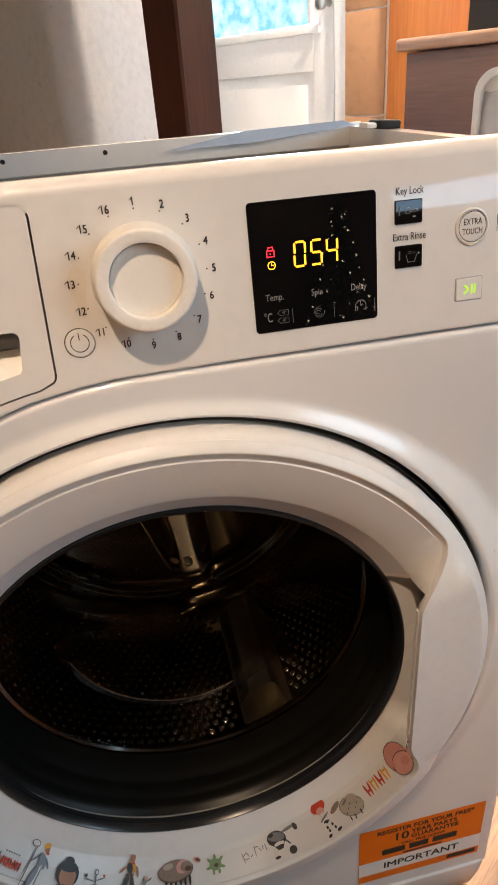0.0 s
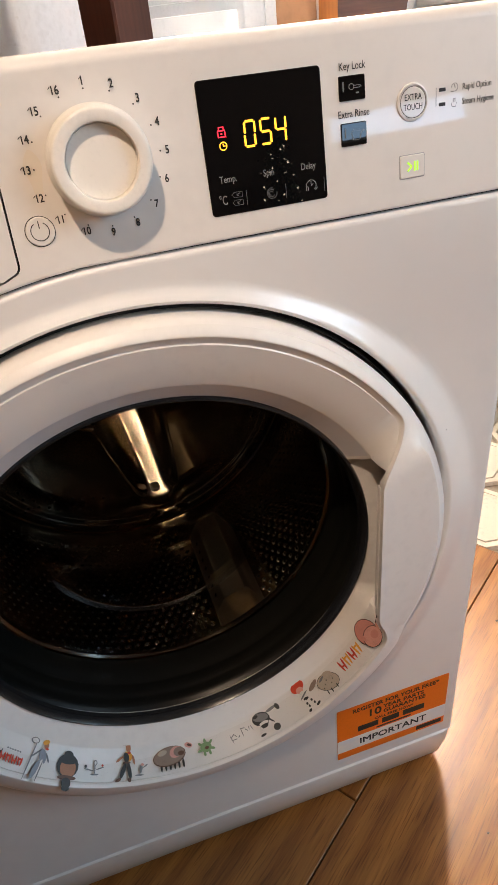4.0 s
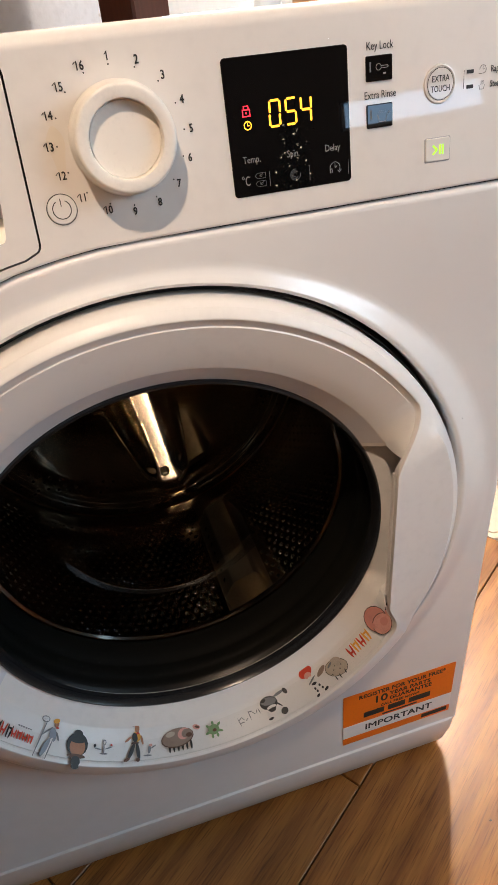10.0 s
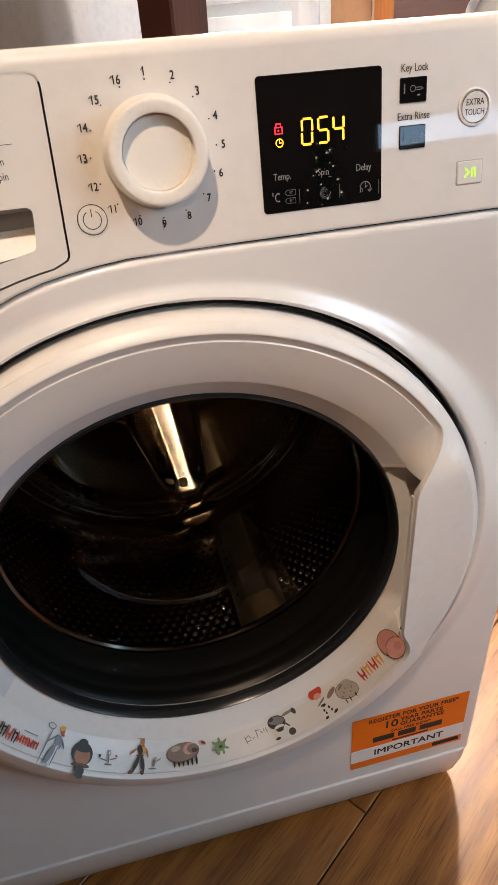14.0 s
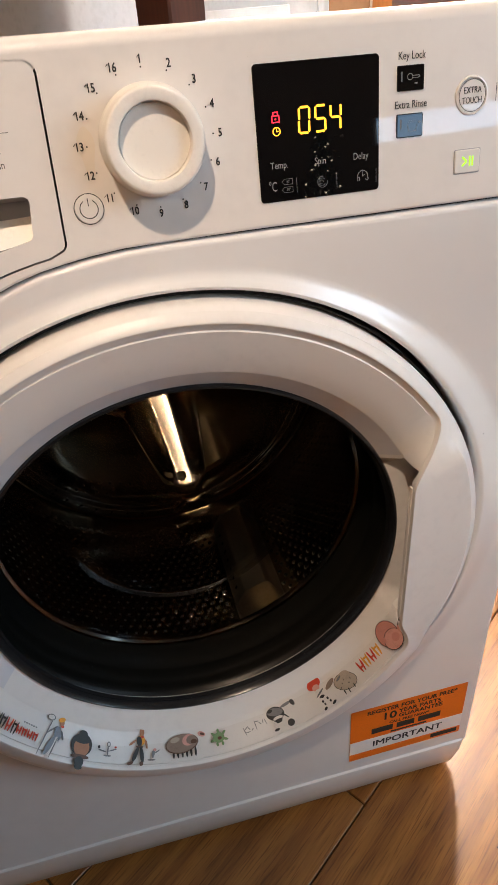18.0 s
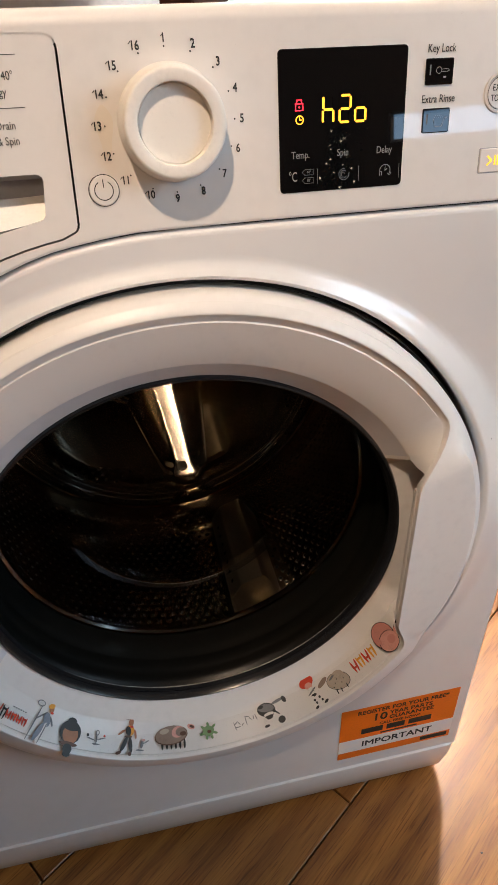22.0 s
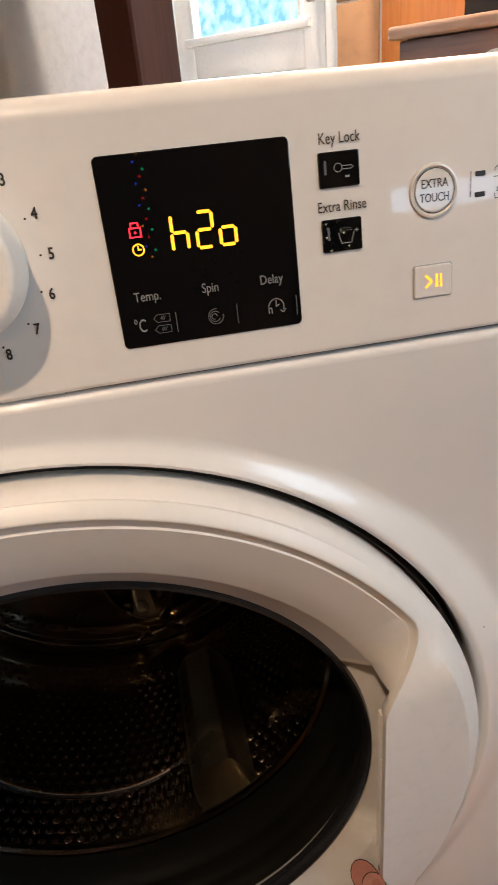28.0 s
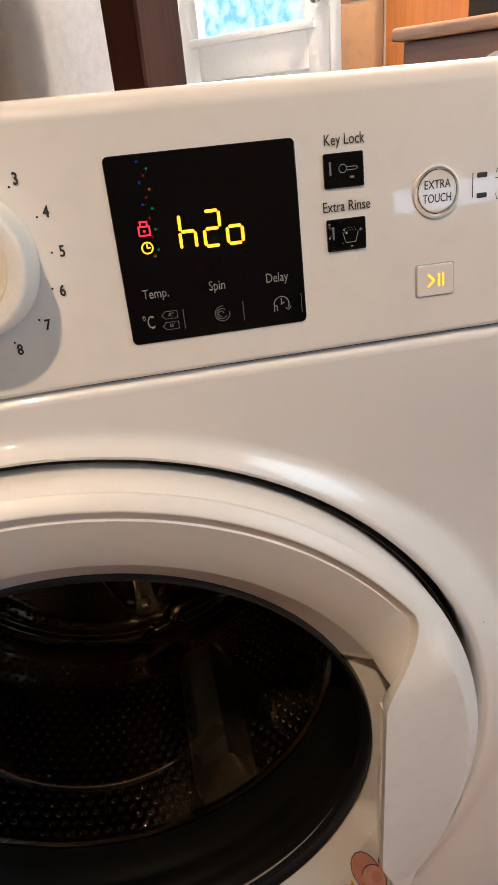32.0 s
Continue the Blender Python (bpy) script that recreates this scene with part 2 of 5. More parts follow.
FLOORWOOD = wood("oak_floor", (0.18, 0.060, 0.013), (0.45, 0.188, 0.043), 0.34, 40, 0, 0.2, 0.10, 0.04, 0.7)
POSTWOOD = wood("dark_oak_post", (0.035, 0.010, 0.006), (0.10, 0.030, 0.016), 0.5, 22, 2, 0.3, 0.05)
ORANGEWOOD = wood("varnished_pine", (0.36, 0.10, 0.015), (0.56, 0.19, 0.03), 0.35, 14, 2, 0.1, 0.05)
BROWNWOOD = wood("brown_sideboard_wood", (0.07, 0.022, 0.012), (0.16, 0.06, 0.03), 0.38, 18, 1, 0.1, 0.05)
LEDGEWOOD = wood("worn_ledge_wood", (0.25, 0.13, 0.08), (0.40, 0.25, 0.17), 0.4, 18, 1, 0.1, 0.05)
# unseen walls, kept dark so that less light bounces back
DARKWALL = mat("unseen_dark_wall", (0.13, 0.10, 0.08), 0.8, vary=0.15, scale=3, bump=0.2, bump_scale=60)
PLASTER_WARM = mat("warm_plaster", (0.58, 0.49, 0.40), 0.85, vary=0.08, scale=4, bump=0.25, bump_scale=60)
PLASTER = mat("white_plaster", (0.70, 0.72, 0.76), 0.85, vary=0.06, scale=5, bump=0.25, bump_scale=60, dirt=((0.50, 0.49, 0.48), 45, 0.68))
# unseen ceiling, dark to keep fill light and reflections in the glass low
CEILING = mat("unseen_dark_ceiling", (0.20, 0.15, 0.11), 0.9, vary=0.03, scale=4, bump=0.1, bump_scale=50)
DOORPAINT = mat("white_door_paint", (0.78, 0.78, 0.77), 0.4, vary=0.04, scale=6, bump=0.05, bump_scale=40)
STONE = mat("tan_stone", (0.42, 0.22, 0.11), 0.75, vary=0.10, scale=2.2, bump=0.2, bump_scale=25)
MORTAR = mat("pale_mortar", (0.55, 0.45, 0.38), 0.9, vary=0.15, scale=20, bump=0.4, bump_scale=120)
TILE = mat("cream_floor_tile", (0.62, 0.52, 0.41), 0.35, vary=0.14, scale=9, bump=0.08, bump_scale=40)
GROUT = mat("grey_brown_grout", (0.26, 0.21, 0.16), 0.9, vary=0.3, scale=40)


def glow(name, a, b, strength, scale):
    m = bpy.data.materials.new(name)
    m.use_nodes = True
    n, l = m.node_tree.nodes, m.node_tree.links
    n.remove(n["Principled BSDF"])
    e, t, r, co = n.new("ShaderNodeEmission"), n.new("ShaderNodeTexNoise"), n.new("ShaderNodeValToRGB"), n.new("ShaderNodeTexCoord")
    t.inputs["Scale"].default_value, t.inputs["Detail"].default_value = scale, 4
    r.color_ramp.elements[0].position, r.color_ramp.elements[1].position = 0.38, 0.62
    r.color_ramp.elements[0].color, r.color_ramp.elements[1].color = (*a, 1), (*b, 1)
    e.inputs["Strength"].default_value = strength
    l.new(co.outputs["Object"], t.inputs["Vector"])
    l.new(t.outputs["Fac"], r.inputs["Fac"])
    l.new(r.outputs["Color"], e.inputs["Color"])
    l.new(e.outputs["Emission"], n["Material Output"].inputs["Surface"])
    return m


GARDEN = glow("bright_garden", (0.26, 0.60, 0.78), (0.72, 0.95, 1.0), 1.7, 16)
OUTSIDE = glow("bright_street", (0.40, 0.62, 0.92), (0.80, 0.92, 1.0), 1.7, 3)


# ---- mesh helpers ----
def lerp(a, b, t):
    return a + (b - a) * t


def smooth(t):
    t = max(0.0, min(1.0, t))
    return t * t * (3 - 2 * t)


def mesh_of(name, bm, material, smooth=True, sharp=40):
    bmesh.ops.recalc_face_normals(bm, faces=bm.faces)
    me = bpy.data.meshes.new(name)
    for f in bm.faces:
        f.smooth = smooth
    if smooth:
        for e in bm.edges:
            if len(e.link_faces) == 2 and e.calc_face_angle(0) > radians(sharp):
                e.smooth = False
    bm.to_mesh(me)
    bm.free()
    for m in (material if isinstance(material, (list, tuple)) else [material]):
        me.materials.append(m)
    return me


def part(name, bm, material, parent, label="", m=None, smooth=True, sharp=40):
    ob = new(name, mesh_of(name, bm, material, smooth, sharp))
    ob.parent = parent
    if m is not None:
        ob.matrix_basis = m
    return tagged(ob, label=label)


def thing(name, label, category, group="", m=None, kind=""):
    ob = new(name)
    ob.empty_display_size = 0.05
    if m is not None:
        ob.matrix_basis = m
    return tagged(ob, label, category, group, kind)


def setting(name, bm, material, label, category="", m=None, smooth=False):
    ob = new(name, mesh_of(name, bm, material, smooth))
    if m is not None:
        ob.matrix_basis = m
    return tagged(ob, label, category, kind="structure")


def box(bm, x0, x1, y0, y1, z0, z1, bevel=0.0, seg=2):
    r = bmesh.ops.create_cube(bm, size=1, matrix=Matrix.LocRotScale(((x0 + x1) / 2, (y0 + y1) / 2, (z0 + z1) / 2), None, (x1 - x0, y1 - y0, z1 - z0)))
    if bevel:
        vs = set(r["verts"])
        bmesh.ops.bevel(bm, geom=[e for e in bm.edges if e.verts[0] in vs and e.verts[1] in vs], offset=bevel, segments=seg, affect="EDGES", profile=0.6, clamp_overlap=True)
    return bm


def rounded(x0, x1, y0, y1, r, n=6):
    """Outline of a rounded rectangle."""
    out = []
    for cx, cy, a0 in ((x1 - r, y1 - r, 0), (x0 + r, y1 - r, 90), (x0 + r, y0 + r, 180), (x1 - r, y0 + r, 270)):
        out += [(cx + r * math.cos(radians(a0 + 90 * k / n)), cy + r * math.sin(radians(a0 + 90 * k / n))) for k in range(n + 1)]
    return out


def circle(cx, cy, r, n=32):
    return [(cx + r * math.cos(2 * math.pi * k / n), cy + r * math.sin(2 * math.pi * k / n)) for k in range(n)]


def plate(bm, outline, z0, z1, holes=(), bevel=0.0):
    """A flat piece with holes between two heights of its local z."""
    edges, top = [], []
    tmp = bmesh.new()
    for loop in (outline, *holes):
        vs = [tmp.verts.new((x, y, z1)) for x, y in loop]
        for k in range(len(vs)):
            edges.append(tmp.edges.new((vs[k - 1], vs[k])))
    if holes:
        loops = [[Vector((x, y, 0)) for x, y in loop] for loop in (outline, *holes)]
        flat = list(tmp.verts)
        for tri in geometry.tessellate_polygon(loops):
            tmp.faces.new([flat[i] for i in tri])
    else:
        bmesh.ops.triangle_fill(tmp, use_beauty=True, use_dissolve=True, edges=edges)
    for f in tmp.faces:
        f.normal_update()
        if f.normal.z < 0:
            f.normal_flip()
    if abs(z1 - z0) > 1e-7:
        rim = [e for e in tmp.edges if len(e.link_faces) == 1]
        ext = bmesh.ops.extrude_edge_only(tmp, edges=rim)
        low = [v for v in ext["geom"] if isinstance(v, bmesh.types.BMVert)]
        for v in low:
            v.co.z = z0
        if bevel:
            bmesh.ops.bevel(tmp, geom=rim, offset=bevel, segments=2, affect="EDGES", profile=0.5, clamp_overlap=True)
    me = bpy.data.meshes.new("tmp")
    tmp.to_mesh(me)
    tmp.free()
    bm.from_mesh(me)
    bpy.data.meshes.remove(me)
    return bm


def lathe(bm, profile, seg=128, a0=0.0, a1=360.0, cx=0.0, cz=0.0):
    """Turns (radius, y) pairs about the y axis through (cx, cz)."""
    closed = abs(a1 - a0 - 360) < 1e-6
    n = seg if closed else seg + 1
    rings = []
    for k in range(n):
        a = radians(a0 + (a1 - a0) * k / seg)
        rings.append([bm.verts.new((cx + r * math.cos(a), y, cz + r * math.sin(a))) for r, y in profile])
    for k in range(seg):
        p, q = rings[k], rings[(k + 1) % n]
        for i in range(len(profile) - 1):
            fv = [p[i], p[i + 1], q[i + 1], q[i]]
            bm.faces.new(fv)
    bmesh.ops.remove_doubles(bm, verts=bm.verts, dist=1e-6)
    return bm


def grid(bm, rows):
    """Faces between rows of points."""
    vs = [[bm.verts.new(p) for p in row] for row in rows]
    for a, b in zip(vs, vs[1:]):
        for i in range(len(a) - 1):
            bm.faces.new((a[i], a[i + 1], b[i + 1], b[i]))
    return vs


def lettering(name, text, x, y, size, material, parent, z=0.0006, align="CENTER", squeeze=0.78, turn=0.0, label="", m=None, bold=0.0):
    """Words in the built-in font, as a flat mesh in the parent's xy plane."""
    cu = bpy.data.curves.new(name, "FONT")
    cu.body, cu.size, cu.align_x, cu.align_y, cu.extrude, cu.resolution_u = text, size, align, "CENTER", 0.00008, 3
    tmp = bpy.data.objects.new(name, cu)
    scene.collection.objects.link(tmp)
    me = bpy.data.meshes.new_from_object(tmp.evaluated_get(bpy.context.evaluated_depsgraph_get()))
    bpy.data.objects.remove(tmp)
    bpy.data.curves.remove(cu)
    me.materials.clear()
    me.materials.append(material)
    me.transform(Matrix.Diagonal((squeeze, 1, 1, 1)))
    if bold:
        bm = bmesh.new()
        for dx, dy in ((-bold, -bold), (bold, -bold), (-bold, bold), (bold, bold)):
            me.transform(Matrix.Translation((dx, dy, 0.00001)))
            bm.from_mesh(me)
            me.transform(Matrix.Translation((-dx, -dy, 0)))
        bm.to_mesh(me)
        bm.free()
    ob = new(name, me)
    ob.parent = parent
    ob.matrix_basis = (m or Matrix()) @ pose(x, y, z, 0, 0, turn)
    return tagged(ob, label=label)


def arc(bm, cx, cy, r, w, a0, a1, z0, z1, n=24):
    """A flat ring or part of one."""
    pts = [(cx + (r + w / 2) * math.cos(radians(a0 + (a1 - a0) * k / n)), cy + (r + w / 2) * math.sin(radians(a0 + (a1 - a0) * k / n))) for k in range(n + 1)]
    pin = [(cx + (r - w / 2) * math.cos(radians(a0 + (a1 - a0) * k / n)), cy + (r - w / 2) * math.sin(radians(a0 + (a1 - a0) * k / n))) for k in range(n + 1)]
    for i in range(n):
        vs = [bm.verts.new((*p, z1)) for p in (pts[i], pts[i + 1], pin[i + 1], pin[i])]
        bm.faces.new(vs)
    return bm


def stroke(bm, pts, w, z1):
    """A flat line of a width through points."""
    for (x0, y0), (x1, y1) in zip(pts, pts[1:]):
        d = Vector((x1 - x0, y1 - y0)).normalized() * (w / 2)
        nx, ny = -d.y, d.x
        vs = [bm.verts.new(p) for p in ((x0 - d.x + nx, y0 - d.y + ny, z1), (x0 - d.x - nx, y0 - d.y - ny, z1), (x1 + d.x - nx, y1 + d.y - ny, z1), (x1 + d.x + nx, y1 + d.y + ny, z1))]
        bm.faces.new(vs)
    return bm


# ---- the room: its walls and boards stand 35 degrees askew to the machine ----
HOUSE = HOUSE_TURN   # local x: along the floorboards, local y: across them
U_TILE, U_BACK, U_FRONT, V_L, V_R, TOP = 0.657, 1.87, -4.2, 3.2, -2.4, 2.3


def build_room():
    bm = bmesh.new()
    box(bm, U_FRONT, U_BACK, V_R, V_L, -0.05, -0.012)
    setting("floor", bm, GROUT, "dark subfloor under boards and tiles", "floor", HOUSE)
    bm = bmesh.new()
    box(bm, U_FRONT - 0.12, U_BACK + 0.12, V_R - 0.12, V_L + 0.12, TOP, TOP + 0.1)
    setting("ceiling", bm, CEILING, "unseen ceiling, dark brown to cut bounced light", "ceiling", HOUSE)


build_room()


# ---- the room's walls and fittings ----
def build_walls():
    wall = lambda name, dims, material, label: setting(name, box(bmesh.new(), *dims), material, label, "wall", HOUSE)
    # wall with the garden door: opening from v 1.22 to 2.0
    bm = bmesh.new()
    box(bm, U_BACK, U_BACK + 0.12, V_R, 1.178, 0, TOP)
    box(bm, U_BACK, U_BACK + 0.12, 2.02, V_L, 0, TOP)
    box(bm, U_BACK, U_BACK + 0.12, 1.178, 2.02, 2.06, TOP)
    setting("wall_east", bm, PLASTER_WARM, "warm plastered wall around a garden door", "wall", HOUSE)
    wall("wall_west", (U_FRONT - 0.12, U_FRONT, V_R, V_L, 0, TOP), DARKWALL, "unseen wall, dark brown to cut bounced light")
    wall("wall_north", (U_FRONT - 0.12, U_BACK + 0.12, V_L, V_L + 0.12, 0, TOP), DARKWALL, "unseen wall, dark brown to cut bounced light")
    # wall with the window
    u0, u1, z0, z1 = -0.38, 0.16, 0.868, 0.972
    bm = bmesh.new()
    box(bm, U_FRONT - 0.12, u0, V_R - 0.12, V_R, 0, TOP)
    box(bm, u1, 0.30, V_R - 0.12, V_R, 0, TOP)
    box(bm, 1.70, U_BACK + 0.12, V_R - 0.12, V_R, 0, TOP)
    box(bm, 0.30, 1.70, V_R - 0.12, V_R, 0, 0.95)
    box(bm, 0.30, 1.70, V_R - 0.12, V_R, 2.10, TOP)
    box(bm, u0, u1, V_R - 0.12, V_R, 0, z0)
    box(bm, u0, u1, V_R - 0.12, V_R, z1, TOP)
    setting("wall_south", bm, DARKWALL, "unseen wall with two windows, dark brown to cut bounced light", "wall", HOUSE)
    win = thing("window_1", "white-framed low window letting in daylight", "window", m=HOUSE, kind="structure")
    bm = bmesh.new()
    for a, b, c, d in ((u0, u1, z0, z0 + 0.012), (u0, u1, z1 - 0.012, z1), (u0, u0 + 0.012, z0 + 0.012, z1 - 0.012), (u1 - 0.012, u1, z0 + 0.012, z1 - 0.012), (-0.12, -0.105, z0 + 0.012, z1 - 0.012)):
        box(bm, a, b, V_R - 0.09, V_R - 0.04, c, d, 0.003)
    part("window_frame", bm, DOORPAINT, win)
    win = thing("window_2", "white-framed garden window letting in daylight", "window", m=HOUSE, kind="structure")
    bm = bmesh.new()
    for a, b, c, d in ((0.30, 1.70, 0.95, 0.99), (0.30, 1.70, 2.06, 2.10), (0.30, 0.34, 0.99, 2.06), (1.66, 1.70, 0.99, 2.06), (0.98, 1.02, 0.99, 2.06)):
        box(bm, a, b, V_R - 0.09, V_R - 0.05, c, d, 0.003)
    part("window_frame", bm, DOORPAINT, win)
    bm = bmesh.new()
    box(bm, u0 - 0.3, 1.9, V_R - 0.60, V_R - 0.58, -0.2, 2.4)
    setting("backdrop_1", bm, OUTSIDE, "bright overcast daylight outside the window", "backdrop", HOUSE)
    # partition with a softly rounded corner
    pts = []
    r, cu, cv = 0.05, 0.575, 0.88
    pts += [(0.80, 0.83), (0.80, 1.9), (0.525, 1.9)]
    pts += [(cu - r * math.cos(radians(a)), cv - r * math.sin(radians(a))) for a in range(0, 91, 9)]
    bm = bmesh.new()
    plate(bm, pts, 0, TOP)
    setting("wall_partition", bm, PLASTER, "white plastered wall end with a rounded corner", "wall", HOUSE, smooth=True)


def build_door():
    """Half-glazed garden door in its frame; local axes: v along the wall, the room at smaller u."""
    u = U_BACK
    door = thing("door_1", "white painted half-glazed garden door, closed, with textured glass", "door", m=HOUSE, kind="structure")
    v0, v1 = 1.246, 1.97
    bm = bmesh.new()
    for a, b, z0, z1 in ((1.178, 1.228, 0, 2.06), (1.99, 2.02, 0, 2.06), (1.228, 1.99, 2.03, 2.06)):
        box(bm, u - 0.012, u + 0.10, a, b, z0, z1, 0.004)
    part("door_frame", bm, DOORPAINT, door)
    bm = bmesh.new()
    for a, b, z0, z1 in ((v0, 1.335, 0, 2.02), (1.88, v1, 0, 2.02), (1.335, 1.88, 0, 0.2), (1.335, 1.88, 0.905, 1.03), (1.335, 1.88, 1.92, 2.02)):
        box(bm, u + 0.01, u + 0.055, a, b, z0, z1, 0.003)
    part("stile", bm, DOORPAINT, door)
    bm = bmesh.new()
    box(bm, u + 0.022, u + 0.04, 1.335, 1.88, 0.2, 0.905)
    box(bm, u + 0.016, u + 0.026, 1.375, 1.84, 0.24, 0.865, 0.004)
    part("door_panel", bm, DOORPAINT, door)
    bm = bmesh.new()
    box(bm, u - 0.004, u + 0.012, 1.300, 1.915, 1.020, 1.048, 0.004)
    box(bm, u + 0.004, u + 0.012, 1.335, 1.353, 1.048, 1.92, 0.003)
    box(bm, u + 0.004, u + 0.012, 1.862, 1.88, 1.048, 1.92, 0.003)
    part("glazing_bead", bm, DOORPAINT, door, "bright white glazing sill")
    bm = bmesh.new()
    box(bm, u + 0.028, u + 0.034, 1.345, 1.87, 1.03, 1.92)
    pane = part("pane", bm, clear("door_pane", (0.9, 0.95, 1.0), 0.1, 1.06), door, "blue-tinted textured pane")
    pane.visible_shadow = False
    bm = bmesh.new()
    lathe(bm, [(0.0, 0), (0.010, 0), (0.012, 0.004), (0.008, 0.010), (0.008, 0.03), (0.02, 0.04), (0.02, 0.055), (0.0, 0.06)], 24)
    part("door_handle", bm, STEEL, door, "small metal latch knob", pose(u + 0.01, 1.262, 1.10, 0, 0, 90))
    bm = bmesh.new()
    box(bm, u + 0.50, u + 0.52, -0.5, 4.6, -0.4, 3.4)
    setting("backdrop_2", bm, GARDEN, "pale blue blurred garden light", "backdrop", HOUSE)


def build_surround():
    """Stone, board and sideboard beside the garden door."""
    u = U_BACK
    col = thing("stone_pier", "tan stone pier with pale joints beside the garden door", "pier", m=HOUSE, kind="structure")
    bm = bmesh.new()
    box(bm, u - 0.020, u - 0.002, 0.995, 1.174, 0, TOP)
    part("mortar", bm, MORTAR, col, "pale mortar joint")
    z = 0.0
    for h in (0.34, 0.42, 0.303, 0.36, 0.40, 0.44):
        bm = bmesh.new()
        box(bm, u - 0.024, u - 0.019, 1.018, 1.174, z + 0.003, min(z + h, TOP) - 0.003, 0.002)
        part("stone", bm, STONE, col)
        z += h
    board = thing("timber_board", "orange varnished upright timber board on the wall", "board", m=HOUSE, kind="structure")
    bm = bmesh.new()
    box(bm, u - 0.05, u - 0.002, 0.60, 0.993, 0, TOP, 0.006)
    part("plank", bm, ORANGEWOOD, board)
    side = thing("sideboard", "brown wooden sideboard with a worn rounded top ledge", "sideboard", m=HOUSE)
    bm = bmesh.new()
    box(bm, u - 0.30, u - 0.055, -0.3, 0.775, 0.0, 0.925, 0.004)
    part("body", bm, BROWNWOOD, side)
    bm = bmesh.new()
    box(bm, u - 0.33, u - 0.055, -0.33, 0.795, 0.927, 0.957, 0.012, 4)
    part("top", bm, LEDGEWOOD, side, "worn paler ledge")
    dark = thing("dark_box", "dark brown box standing on the sideboard ledge", "box", m=HOUSE)
    bm = bmesh.new()
    box(bm, u - 0.25, u - 0.08, 0.42, 0.63, 0.9575, 1.2, 0.006)
    part("body", bm, BLACKGAP, dark)


def build_appliance():
    """The neighbouring white appliance, its face looking along the boards."""
    u = 1.27
    ap = thing("white_appliance", "white appliance with a rounded-cornered rim and pale grey front panel", "appliance", m=HOUSE)
    bm = bmesh.new()
    box(bm, u + 0.012, u + 0.27, -0.17, 0.42, 0.03, 0.86, 0.012, 3)
    part("body", bm, WHITE, ap)
    bm = bmesh.new()
    pl = plate(bm, rounded(-0.175, 0.425, 0.035, 0.875, 0.05), 0, 0.014, [rounded(-0.16, 0.410, 0.05, 0.86, 0.04)], 0.003)
    m = Matrix(((0, 0, -1, u + 0.012), (1, 0, 0, 0), (0, 1, 0, 0), (0, 0, 0, 1)))
    part("rim", pl, WHITE, ap, "glossy white rim", m)
    bm = bmesh.new()
    plate(bm, rounded(-0.159, 0.409, 0.051, 0.825, 0.03), 0, 0.005, (), 0.001)
    part("front_panel", bm, mat("pale_grey_panel", (0.55, 0.54, 0.54), 0.4, vary=0.03), ap, "pale grey panel", m)
    bm = bmesh.new()
    plate(bm, rounded(-0.159, 0.409, 0.829, 0.859, 0.012), 0, 0.006, (), 0.001)
    part("top_strip", bm, PLASTIC, ap, "warm white top strip", m)
    for v in (-0.14, 0.39):
        bm = bmesh.new()
        lathe(bm, [(0.0, -0.03), (0.018, -0.03), (0.018, 0.0), (0.0, 0.0)], 16)
        part("foot", bm, BLACKGAP, ap, "", pose(u + 0.08, v, 0.0, -90))
    jar = thing("wooden_pot", "small yellow-orange wooden pot on the white appliance", "pot", m=HOUSE @ pose(u + 0.06, 0.345, 0.876))
    bm = bmesh.new()
    lathe(bm, [(0.0, 0.0), (0.03, 0.0), (0.036, -0.02), (0.036, -0.07), (0.03, -0.09), (0.026, -0.09), (0.03, -0.07), (0.0, -0.06)], 24)
    part("pot", bm, mat("honey_wood", (0.70, 0.36, 0.08), 0.45, vary=0.15, scale=20), jar, "", pose(0, 0, 0, -90))


def build_post():
    post = thing("timber_post", "dark reddish-brown timber post with worn arrises", "post", m=HOUSE @ pose(0.574, 0.577, 0), kind="structure")
    bm = bmesh.new()
    w = 0.039
    rows, n = [], 24
    for k in range(n + 1):
        z = TOP * k / n
        c = 0.004 + 0.0015 * noise.noise(Vector((0, 3, z * 6)))
        d = 0.0015 * noise.noise(Vector((5, 0, z * 5)))
        ring = [(-w + c, -w + d), (w - c, -w), (w + d, -w + c), (w, w - c), (w - c, w), (-w + c, w + d), (-w, w - c), (-w + d, -w + c)]
        rows.append([(x, y, z) for x, y in ring] + [(*ring[0], z)])
    grid(bm, rows)
    bmesh.ops.remove_doubles(bm, verts=bm.verts, dist=1e-6)
    part("shaft", bm, POSTWOOD, post)


build_walls()
build_door()
build_surround()
build_appliance()
build_post()

